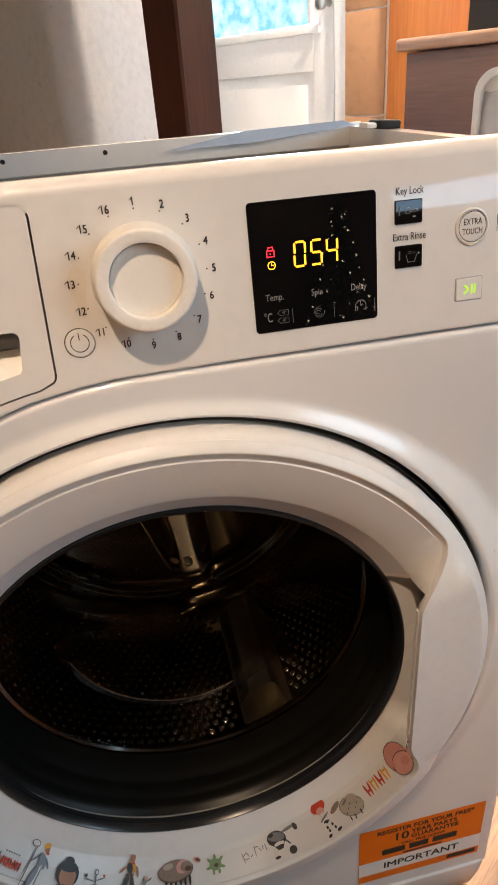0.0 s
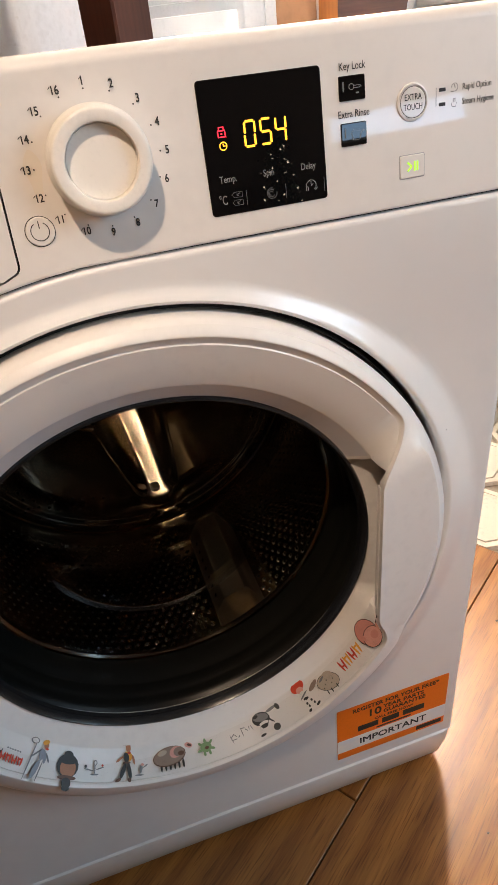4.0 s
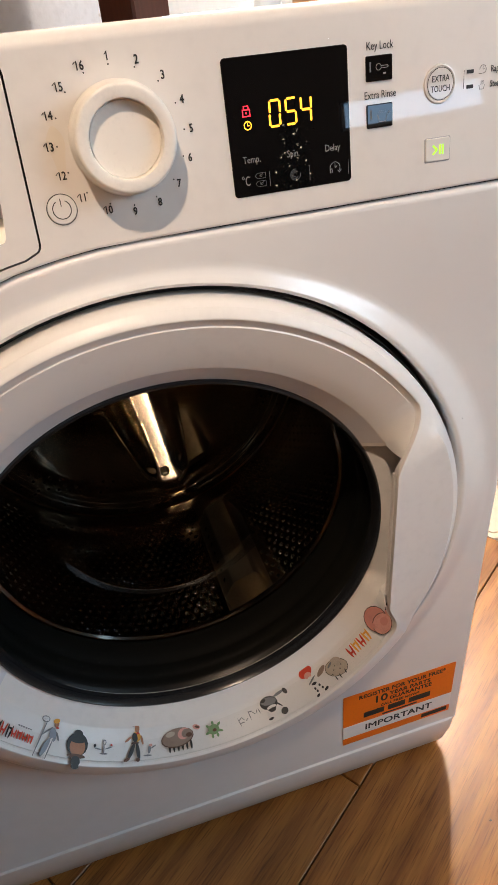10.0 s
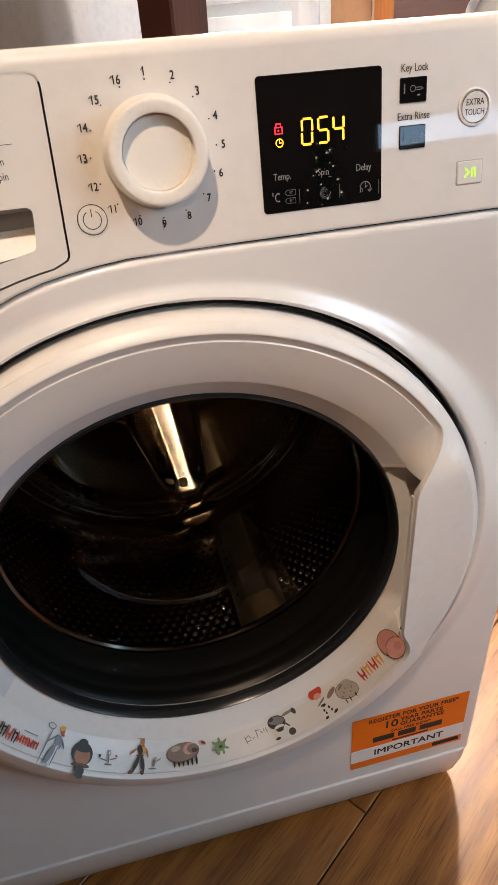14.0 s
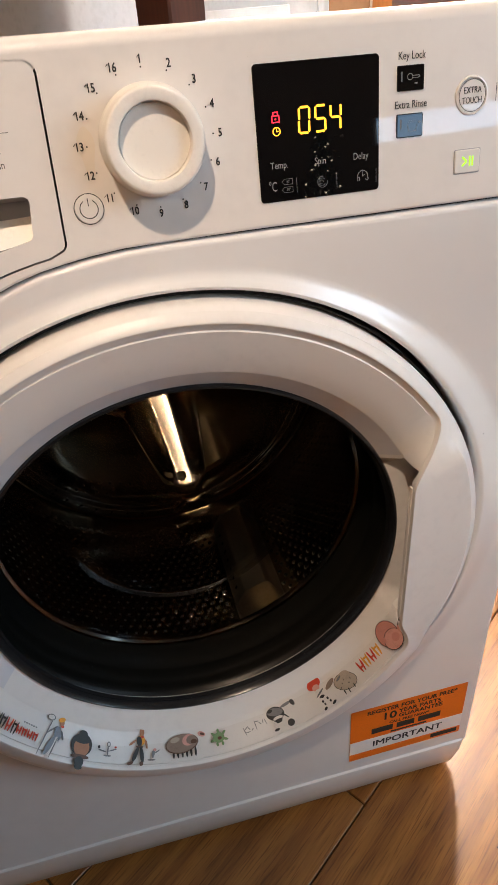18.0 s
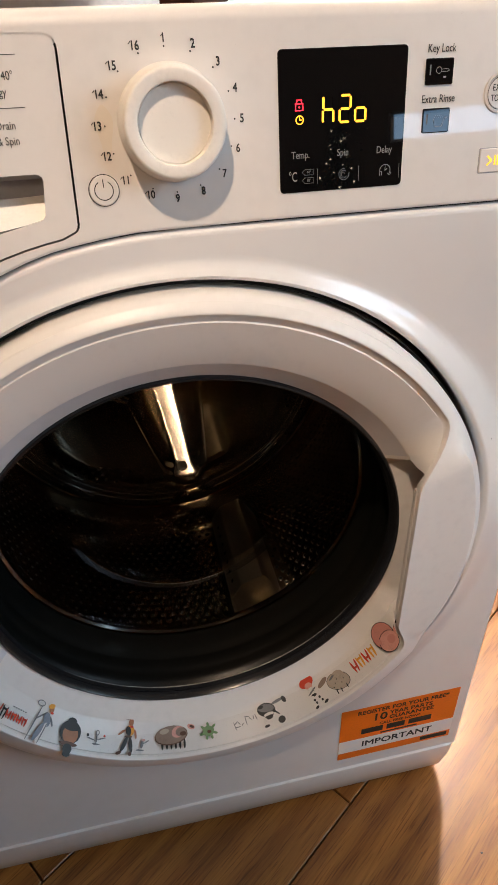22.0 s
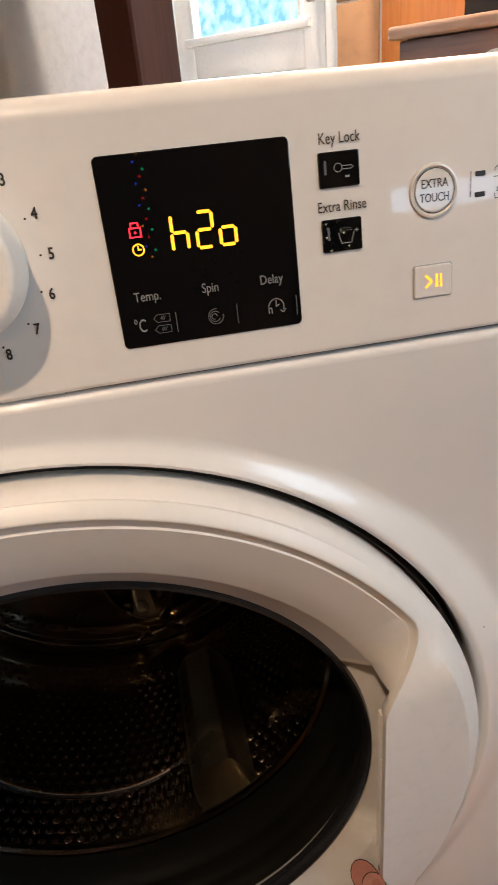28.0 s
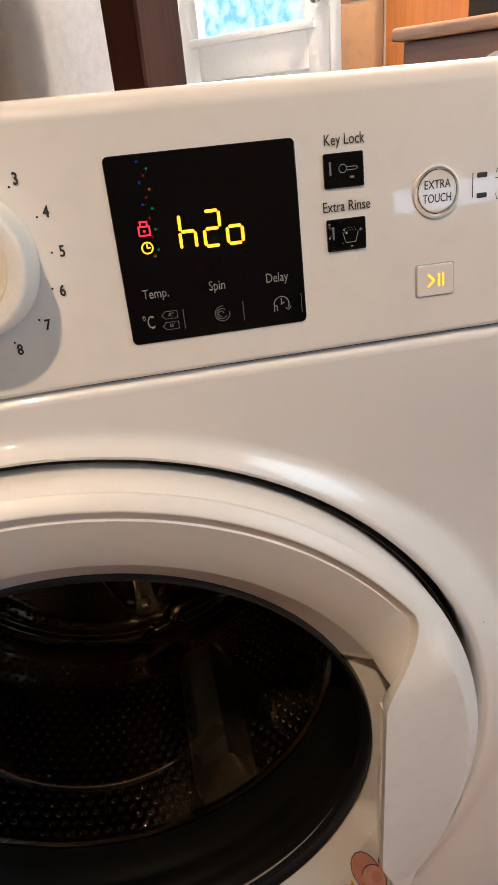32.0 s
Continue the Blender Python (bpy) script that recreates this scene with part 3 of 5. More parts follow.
def build_lights():
    """Unseen ceiling lights at the four lamps; the one at LAMP_4 is added fill."""
    for x, y, z in (LAMP, LAMP_2, LAMP_3, LAMP_4):
        cl = thing("ceiling_light", "unseen ceiling light with a pale metal shade, lit warm", "ceiling light", "ceiling lights", pose(x, y, TOP))
        bm = bmesh.new()
        lathe(bm, [(0.0, 0.0), (0.05, 0.0), (0.05, 0.012), (0.01, 0.02), (0.008, 0.06), (0.0, 0.06)], 24)
        part("ceiling_rose", bm, DOORPAINT, cl, "", pose(0, 0, 0, -90))
        bm = bmesh.new()
        lathe(bm, [(0.02, 0.045), (0.05, 0.055), (0.09, 0.085), (0.10, 0.105), (0.098, 0.105), (0.088, 0.088), (0.05, 0.060), (0.02, 0.05)], 32)
        part("shade", bm, DOORPAINT, cl, "pale metal shade", pose(0, 0, 0, -90))
        bm = bmesh.new()
        bmesh.ops.create_icosphere(bm, subdivisions=3, radius=0.026, matrix=Matrix.Translation((0, 0, -0.075)))
        part("bulb", bm, mat("warm_bulb", (1.0, 0.8, 0.55), emit=60), cl, "glowing bulb")


def build_tree():
    """Small decorated fir and a hanging string of coloured lights, mirrored in the display."""
    tree = thing("christmas_tree", "small dark green artificial fir with warm white lights", "christmas tree", m=pose(0.80, -2.02, 0))
    bm = bmesh.new()
    lathe(bm, [(0.0, 0.0), (0.10, 0.0), (0.10, -0.02), (0.016, -0.03), (0.012, -0.5), (0.004, -0.92), (0.0, -0.92)], 12)
    part("trunk", bm, BROWNWOOD, tree, "", pose(0, 0, 0, -90))
    rng = random.Random(11)
    bm = bmesh.new()
    tips = []
    for i in range(150):
        f = i / 149
        z = lerp(0.10, 0.92, f)
        reach = lerp(0.27, 0.02, f) * rng.uniform(0.75, 1.05)
        a = i * 2.399
        d = Vector((math.cos(a), math.sin(a), -0.18))
        root = Vector((0, 0, z))
        tips.append(root + d * reach)
        for k in range(7):
            p = root + d * reach * (0.25 + 0.75 * k / 6)
            for q in range(3):
                n = Vector((rng.uniform(-1, 1), rng.uniform(-1, 1), rng.uniform(-0.6, 0.6))).normalized() * 0.035 + d * 0.02
                w = n.cross(Vector((0, 0, 1))).normalized() * 0.004
                bm.faces.new([bm.verts.new(p - w), bm.verts.new(p + w), bm.verts.new(p + n)])
    part("needles", bm, mat("fir_green", (0.02, 0.05, 0.025), 0.7, vary=0.3, scale=30), tree, "dark green needles")["kind"] = "stuff"
    bm = bmesh.new()
    for t in tips[::2]:
        bmesh.ops.create_icosphere(bm, subdivisions=1, radius=0.0032, matrix=Matrix.Translation(t))
    part("fairy_lights", bm, mat("warm_white_led", (1.0, 0.85, 0.6), emit=25), tree, "tiny warm white lights")["kind"] = "stuff"
    hang = thing("light_string", "hanging string of tiny red, green and blue lights", "fairy lights", m=pose(0.17, -2.45, 0))
    bm = bmesh.new()
    box(bm, -0.001, 0.001, -0.001, 0.001, 0.80, 2.3)
    part("wire", bm, BLACKGAP, hang, "thin dark wire")
    cols = [mat("led_" + n, c, emit=9) for n, c in (("red", (1.0, 0.02, 0.02)), ("green", (0.0, 0.8, 0.35)), ("blue", (0.03, 0.10, 1.0)), ("orange", (1.0, 0.35, 0.05)))]
    for i in range(16):
        z = 0.84 + 0.026 * i + rng.uniform(-0.006, 0.006)
        bm = bmesh.new()
        bmesh.ops.create_icosphere(bm, subdivisions=2, radius=0.0045, matrix=Matrix.Translation((0.02 * math.sin(i * 2.1), 0, z)))
        part("led", bm, cols[i % 3 if i % 5 else 3], hang)


# ---- the washing machine: front at y = 0, centre at x = 0 ----
CX = -0.0032                       # the door's centre
ZC, RG = 0.4532, 0.2463            # the door's centre height, the radius of the gap round it
W2, H = 0.2965, 0.845
ZS, ZP = 0.7307, 0.0785            # foot of the leaning panel plane, line over the plinth
SEAM = 0.7338                      # seam under the control panel
TILT_P, Y_P = 0.1117, -0.0082      # lean of the control panel
kp = math.sqrt(1 + TILT_P * TILT_P)
PANEL = Matrix(((1, 0, 0, 0), (0, TILT_P / kp, -1 / kp, Y_P), (0, 1 / kp, TILT_P / kp, ZS), (0, 0, 0, 1)))


def up(z):
    """Height on the leaning panel for a height in the room."""
    return (z - ZS) * kp


def dip(x):
    """How far the panel's lower edge sinks on the drawer's side."""
    if x > -0.03:
        return 0.0
    d = -0.03 - x
    return 3.05 * d * d if d < 0.075 else 0.01716 + 0.4575 * (d - 0.075) * max(0.35, 1 - 2 * (d - 0.075))


def sag(x):
    """How far the seam sinks on the drawer's side."""
    return 1.44 * max(0.0, 0.005 - x) ** 2 if x > -0.0695 else dip(x) + 0.0031


def rise(s):
    """The door's outline stands a little higher over its top than a circle does."""
    return 0.003 * smooth((s - 0.6) / 0.36)


machine = thing("washing_machine", "white front-loading washing machine, lid off, standing on oak boards", "washing machine")


def build_body():
    # front sheet: swells out to a lip round the door
    bm = bmesh.new()
    angles = [360 * k / 144 for k in range(144)]
    e = 0.007
    EDGE = SEAM - 0.0052

    def reach(a):
        c, s = math.cos(radians(a)), math.sin(radians(a))
        best = (W2 - e) / abs(c) if abs(c) > 1e-6 else 9
        if s > 0:
            top = (EDGE - ZC) / s
            for _ in range(4):
                top = (EDGE - sag(top * c) - ZC) / s
            best = min(best, top)
        elif s < 0:
            best = min(best, (ZP - ZC) / s)
        return best
    corners = [math.degrees(math.atan2(EDGE - ZC, W2 - e)), math.degrees(math.atan2(ZP - ZC, W2 - e)) % 360, math.degrees(math.atan2(ZP - ZC, -(W2 - e))) % 360]
    angles = sorted(set(angles) | set(corners))

    def swell(r, a):
        """The lip: a rounded crest just outside the gap, gone 40 mm further out."""
        d = r - RG
        if d < 0.005:
            return -0.007 - 0.0055 * math.sin(d / 0.005 * math.pi / 2)
        t = min(1, (d - 0.005) / lerp(0.030, 0.0185, smooth(math.sin(radians(a)) * 1.3)))
        return -0.0125 * (1 - 0.72 * t - 0.28 * smooth(t))
    fr = [0, 0.001, 0.002, 0.0033, 0.005, 0.007, 0.010, 0.0135, 0.017, 0.020, 0.023, 0.027, 0.031, 0.036]
    rows = []
    for a in angles + angles[:1]:
        c, s, R = math.cos(radians(a)), math.sin(radians(a)), reach(a)
        lift = rise(s)
        rs = [min(RG + 0.0015 + d, R - lift) for d in fr]
        cx = CX * 0.7
        rs += [max(rs[-1], rs[-1] + (R - rs[-1]) * t) for t in (0.2, 0.4, 0.6, 0.8, 1.0)]
        row = [(cx + (RG + 0.0015) * c, 0.022, ZC + (RG + 0.0015) * s + lift)]
        for r in rs:
            z = ZC + r * s + lift * max(0.0, 1 - (r - RG) / 0.035)
            row.append((r * c + cx * max(0, 1 - (r - RG) / 0.035), min(swell(r, a), -0.0078 * smooth((z - 0.60) / 0.125)), z))
        rows.append(row)
    grid(bm, rows)
    # the sheet's upper edge rolls back into the seam
    xs = [-W2 + e, -0.26, -0.22, -0.18, -0.15, -0.13, -0.115, -0.1, -0.085, -0.07, -0.055, -0.04, -0.02, 0.005, 0.05, 0.12, 0.2, 0.25, W2 - e]
    roll = [(-0.0002, -0.0078), (0.0014, -0.0077), (0.0026, -0.0072), (0.0035, -0.0063), (0.0041, -0.0050), (0.0043, -0.0035), (0.0043, 0.004)]
    grid(bm, [[(x, y, EDGE - sag(x) + dz) for x in xs] for dz, y in roll])
    bmesh.ops.remove_doubles(bm, verts=bm.verts, dist=1e-5)
    part("front_sheet", bm, WHITE, machine, "glossy white front sheet with a raised lip round the door", sharp=50)
    # rounded upright edges, sides and back
    bm = bmesh.new()
    for s in (1, -1):
        prof = [(W2 - e - 0.002, 0.0006)] + [(W2 - e + e * math.sin(radians(a)), e - e * math.cos(radians(a))) for a in (20, 40, 60, 75, 90)] + [(W2, 0.25), (W2, 0.44), (W2 - 0.01, 0.45), (0, 0.45)]
        grid(bm, [[(s * x, y - (0.0078 * smooth((z - 0.60) / 0.125) if y < 0.02 else 0), z) for x, y in prof] for z in (ZP - 0.003, 0.3, 0.6, 0.62, 0.64, 0.66, 0.68, 0.70, SEAM - 0.0052, 0.800, 0.826)])
    part("cabinet", bm, WHITE, machine, "white enamelled cabinet sides")
    # plinth
    bm = bmesh.new()
    rows = []
    for z, y, inset in ((ZP + 0.0006, 0.0002, 0.001), (ZP - 0.0012, -0.0022, 0.001), (ZP - 0.004, -0.0026, 0.001), (0.05, -0.0005, 0.0015), (0.025, 0.004, 0.005), (0.010, 0.011, 0.012), (0.006, 0.02, 0.018)):
        xr = W2 - inset
        row = []
        for s in (-1, 1):
            pts = [(s * (xr - 0.014 + 0.014 * math.sin(radians(a))), y + 0.014 - 0.014 * math.cos(radians(a)), z) for a in (0, 20, 40, 60, 80, 90)] + [(s * xr, 0.44, z)]
            row += pts[::-1] if s < 0 else pts
        rows.append(row)
    grid(bm, rows)
    part("plinth", bm, PLASTIC, machine, "white plinth strip with a fine ledge")
    for x in (-0.24, 0.24):
        for y in (0.06, 0.40):
            bm = bmesh.new()
            lathe(bm, [(0.0, 0.0), (0.02, 0.0), (0.02, -0.006), (0.012, -0.01), (0.012, -0.03), (0.0, -0.03)], 20)
            part("foot", bm, BLACKGAP, machine, "black rubber foot", pose(x, y, 0, -90))


def build_top():
    """The open top with the lid off: rails, and what lies inside."""
    for dims in ((-W2 + 0.002, -W2 + 0.018, 0.05, 0.43, 0.80, 0.827), (W2 - 0.018, W2 - 0.002, 0.05, 0.43, 0.80, 0.827), (-W2 + 0.002, W2 - 0.002, 0.432, 0.448, 0.806, 0.8305)):
        rail = part("rail", box(bmesh.new(), *dims, 0.0015), WHITE, machine, "white enamelled top rail")
    for x in (-0.113, -0.0035):
        bm = bmesh.new()
        lathe(bm, [(0.0, 0.0), (0.0026, 0.0), (0.0026, 0.002)], 12)
        part("screw_hole", bm, BLACKGAP, rail, "dark screw hole", pose(x, 0.4314, 0.8225))
    part("inner_deck", box(bmesh.new(), -0.278, 0.278, 0.06, 0.43, 0.76, 0.765), mat("dark_grey_deck", (0.07, 0.065, 0.06), 0.6, vary=0.2), machine, "dark grey inner deck")
    # added sheet against the back rail; its blue stands for light reflected there
    sheet = thing("rail_sheen_sheet", "added sheet, coloured pale blue for the sheen inside the back rail", "metal sheet", m=Matrix(((1, 0, 0, 0), (0, 0.20, -0.98, 0.425), (0, 0.98, 0.20, 0.80), (0, 0, 0, 1))))
    bm = bmesh.new()
    plate(bm, [(0.060, 0.0185), (0.17, 0.0190), (0.285, 0.0280), (0.272, 0.0335), (0.155, 0.0320)], 0.0, 0.001)
    part("sheet", bm, mat("blue_sheen", (0.55, 0.66, 0.82), 0.25, metal=0.2, vary=0.05), sheet)
    cap = thing("plug", "black plastic plug with a pale collar lying in the open top", "plug", m=pose(0.283, 0.335, 0.8270, 0, 4, 8))
    part("body", box(bmesh.new(), -0.014, 0.012, -0.012, 0.012, 0.0, 0.0085, 0.003, 3), BLACKGAP, cap)
    part("collar", box(bmesh.new(), -0.026, -0.0145, -0.009, 0.009, 0.0005, 0.006, 0.002, 2), WHITE, cap, "pale collar")


# ---- control panel ----
DRAWER = []


def drawer_outline(grow):
    """The drawer front: square top, lower edge sinking with the seam."""
    x0, x1, zt = -0.283, -0.0495, 0.8305
    g = grow
    pts = [(x0 - g, up(zt + g))]
    r = 0.006
    pts += [(x1 - r + (r + g) * math.sin(radians(a)), up(zt - r) + (r + g) * math.cos(radians(a))) for a in (0, 20, 45, 70, 90)]
    xb, zb, r = x1 - 0.0030, up(0.7368), 0.0045
    pts += [(xb - r + (r + g) * math.cos(radians(a)), zb + r + (r + g) * math.sin(radians(a))) for a in (0, -22, -45, -60)]
    for x in (-0.062, -0.072, -0.083, -0.0945, -0.115, -0.14, -0.17, -0.22, -0.283):
        pts.append((x - (g if x == -0.283 else 0), up(0.7366 - dip(x) * 0.74 - 0.010 * max(0.0, -0.0535 - x)) - g * 1.03))
    return pts


# outline of the hand slot in the drawer
SLOT = [(-0.25, up(0.768)), (-0.0700, up(0.768))] + [(-0.0665 - 0.0035 + 0.0035 * math.cos(radians(a)), up(0.7645) + 0.0035 * math.sin(radians(a))) for a in (60, 30, 0)]
SLOT += [(-0.0688, up(0.7470)), (-0.0705, up(0.7448)), (-0.0935, up(0.7395)), (-0.12, up(0.734)), (-0.25, up(0.726))]


def build_panel():
    # the flat leaning front with the drawer's opening
    bm = bmesh.new()
    e = 0.006
    low = SEAM + 0.0026
    out = [(W2 - e, up(low)), (W2 - e, up(0.828))]
    out += [(-W2 + e, up(0.828)), (-W2 + e, up(low - sag(-W2 + e)))]
    xs = [-0.26, -0.22, -0.18, -0.15, -0.13, -0.115, -0.1, -0.085, -0.07, -0.055, -0.04, -0.02, 0.05, 0.15, 0.25]
    out += [(x, up(low - sag(x))) for x in xs]
    plate(bm, out, -0.012, 0, [drawer_outline(0.0012)], 0.0)
    # rounded lower edge over the seam
    turn = [(0.0, 0.0), (-0.0008, -0.0002), (-0.0014, -0.0007), (-0.0018, -0.0014), (-0.0019, -0.0060)]
    grid(bm, [[(x, up(low - sag(x)) + dz, y) for x in [-W2 + e] + xs + [W2 - e]] for dz, y in turn])
    # rounded top edge and ends
    for s in (1, -1):
        prof = [(W2 - e + e * math.sin(radians(a)), -e + e * math.cos(radians(a))) for a in (0, 20, 40, 60, 80, 90)] + [(W2, -0.02)]
        zb = SEAM + 0.0007 - (0.0 if s > 0 else sag(-W2 + e))
        grid(bm, [[(s * x, z, y) for x, y in prof] for z in (up(zb), up(0.828))])
    rows = []
    for a in (-1, 0, 2, 5, 9, 14, 20, 28, 38, 50, 62, 75, 90, 91, 92):
        q = radians(min(max(a, 0), 90))
        z, y = up(0.8335) + 0.0090 * math.sin(q), -0.0090 + 0.0090 * math.cos(q)
        z, y = (up(0.828), y) if a < 0 else (z, -0.030) if a == 91 else (z - 0.008, -0.036) if a == 92 else (z, y)
        ins = 0.004 * (1 - math.cos(q))
        half = [(W2 - e + e * math.sin(radians(b)) - ins, y - e + e * math.cos(radians(b))) for b in (0, 20, 40, 60, 80, 90)]
        xs_y = [(-x, d) for x, d in half[::-1]] + [(-W2 + e + ins + 0.001, y), (-W2 + 0.02, y), (0.0, y), (W2 - 0.02, y), (W2 - e - ins - 0.001, y)] + half
        rows.append([(x, z, d) for x, d in xs_y])
    grid(bm, rows)
    part("control_panel", bm, PLASTIC, machine, "glossy white control panel with a rounded top edge", PANEL, sharp=35)
    # black sheets behind the drawer's gap and the seam stand in for their shade
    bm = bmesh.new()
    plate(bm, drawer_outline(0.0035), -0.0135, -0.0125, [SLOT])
    part("gap_shadow", bm, BLACKGAP, machine, "black sheet for the shade in the drawer's gap", PANEL)
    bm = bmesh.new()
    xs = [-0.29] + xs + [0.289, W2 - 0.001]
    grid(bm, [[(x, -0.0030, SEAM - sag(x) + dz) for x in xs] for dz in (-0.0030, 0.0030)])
    part("seam_shadow", bm, BLACKGAP, machine, "black strip for the shade in the seam under the panel")


def build_drawer():
    bm = bmesh.new()
    plate(bm, drawer_outline(0.0), -0.012, 0.0004, [SLOT])
    d = part("drawer", bm, PLASTIC, machine, "white detergent drawer front with a hand slot", PANEL, sharp=35)
    bm = bmesh.new()
    # the slot: upper hollow and the slanting lower lip
    rows = [[(-0.252, up(0.769), -0.004), (-0.066, up(0.769), -0.004)], [(-0.252, up(0.764), -0.022), (-0.0655, up(0.764), -0.022)], [(-0.252, up(0.7545), -0.024), (-0.0665, up(0.7545), -0.024)]]
    grid(bm, rows)
    part("slot_hollow", bm, GREYPL, d, "grey hollow of the hand slot")
    bm = bmesh.new()
    grid(bm, [[(-0.252, up(0.7475), -0.018), (-0.0675, up(0.7560), -0.016)], [(-0.252, up(0.716), -0.001), (-0.0675, up(0.7445), -0.001)]])
    part("slot_lip", bm, KNOB, d, "slanting cream lip of the hand slot")
    for text, x, z in (("40°", -0.0715, 0.8135), ("rgy", -0.0764, 0.8065), ("Drain", -0.0750, 0.7915), ("& Spin", -0.0744, 0.7843)):
        lettering("inscription", text, x, up(z), 0.0056, INK, d, align="RIGHT")
    bm = bmesh.new()
    stroke(bm, [(-0.0765, up(0.8226)), (-0.0690, up(0.8226))], 0.0003, 0.0006)
    stroke(bm, [(-0.12, up(0.7995)), (-0.0690, up(0.7995))], 0.0003, 0.0006)
    part("printed_line", bm, INK, d, "fine printed rules")


def stroke_of(pts, w, z):
    bm = bmesh.new()
    stroke(bm, pts, w, z)
    return bm


def build_knob():
    kx, kz = 0.0048, up(0.7888)
    for k in range(16):
        a = radians(90 - 22.5 * k)
        bm = bmesh.new()
        plate(bm, circle(kx + 0.0350 * math.cos(a), kz + 0.0350 * math.sin(a), 0.00045, 10), 0, 0.0003)
        part("dial_dot", bm, INK, machine, "", PANEL)
        lettering("dial_number", str(k + 1), kx + 0.0390 * math.cos(a), kz + 0.0385 * math.sin(a), 0.0060, INK, machine, z=0.0003, squeeze=0.80, m=PANEL, bold=0.0001)
        if k == 0 or k > 8:
            fx, fz = kx + 0.0390 * math.cos(a) - (0.0019 if k else 0.0001), kz + 0.0385 * math.sin(a) + 0.0019
            part("dial_number", stroke_of([(fx - 0.0010, fz - 0.0009), (fx, fz)], 0.0004, 0.0004), INK, machine, "", PANEL)
    rim = [(0.0291, 0.0), (0.0284, -0.0012), (0.0280, -0.0040), (0.0272, -0.0120), (0.0269, -0.0152), (0.0266, -0.0166), (0.0262, -0.0174), (0.0256, -0.0179), (0.0246, -0.0181),
           (0.0208, -0.0178), (0.0200, -0.0176), (0.0196, -0.0174), (0.0194, -0.0166), (0.0193, -0.0150), (0.0192, -0.0118), (0.0188, -0.0112)]
    knob = part("knob", lathe(bmesh.new(), rim, 96), KNOB, machine, "cream-white programme knob with a hollow face", PANEL @ pose(kx + 0.0007, kz - 0.0006, 0.0004, -90))
    bm = bmesh.new()
    lathe(bm, [(0.01935, -0.0108), (0.0186, -0.0120), (0.012, -0.0124), (0.0, -0.0126)], 64)
    part("knob_face", bm, KNOB, knob, "recessed cream knob face")
    # power button
    bm = bmesh.new()
    px, pz = -0.0354, up(0.7576)
    arc(bm, px, pz, 0.0082, 0.0004, 0, 360, 0, 0.0007, 48)
    arc(bm, px, pz, 0.0050, 0.0005, 120, 420, 0, 0.0010, 36)
    stroke(bm, [(px, pz + 0.0018), (px, pz + 0.0055)], 0.0005, 0.0010)
    part("power_symbol", bm, INK, machine, "printed power symbol", PANEL)
    bm = bmesh.new()
    plate(bm, circle(px, pz, 0.0079, 48), -0.002, 0.0008, (), 0.0006)
    part("power_button", bm, PLASTIC, machine, "round white power button", PANEL, smooth=False)


DISP = {}


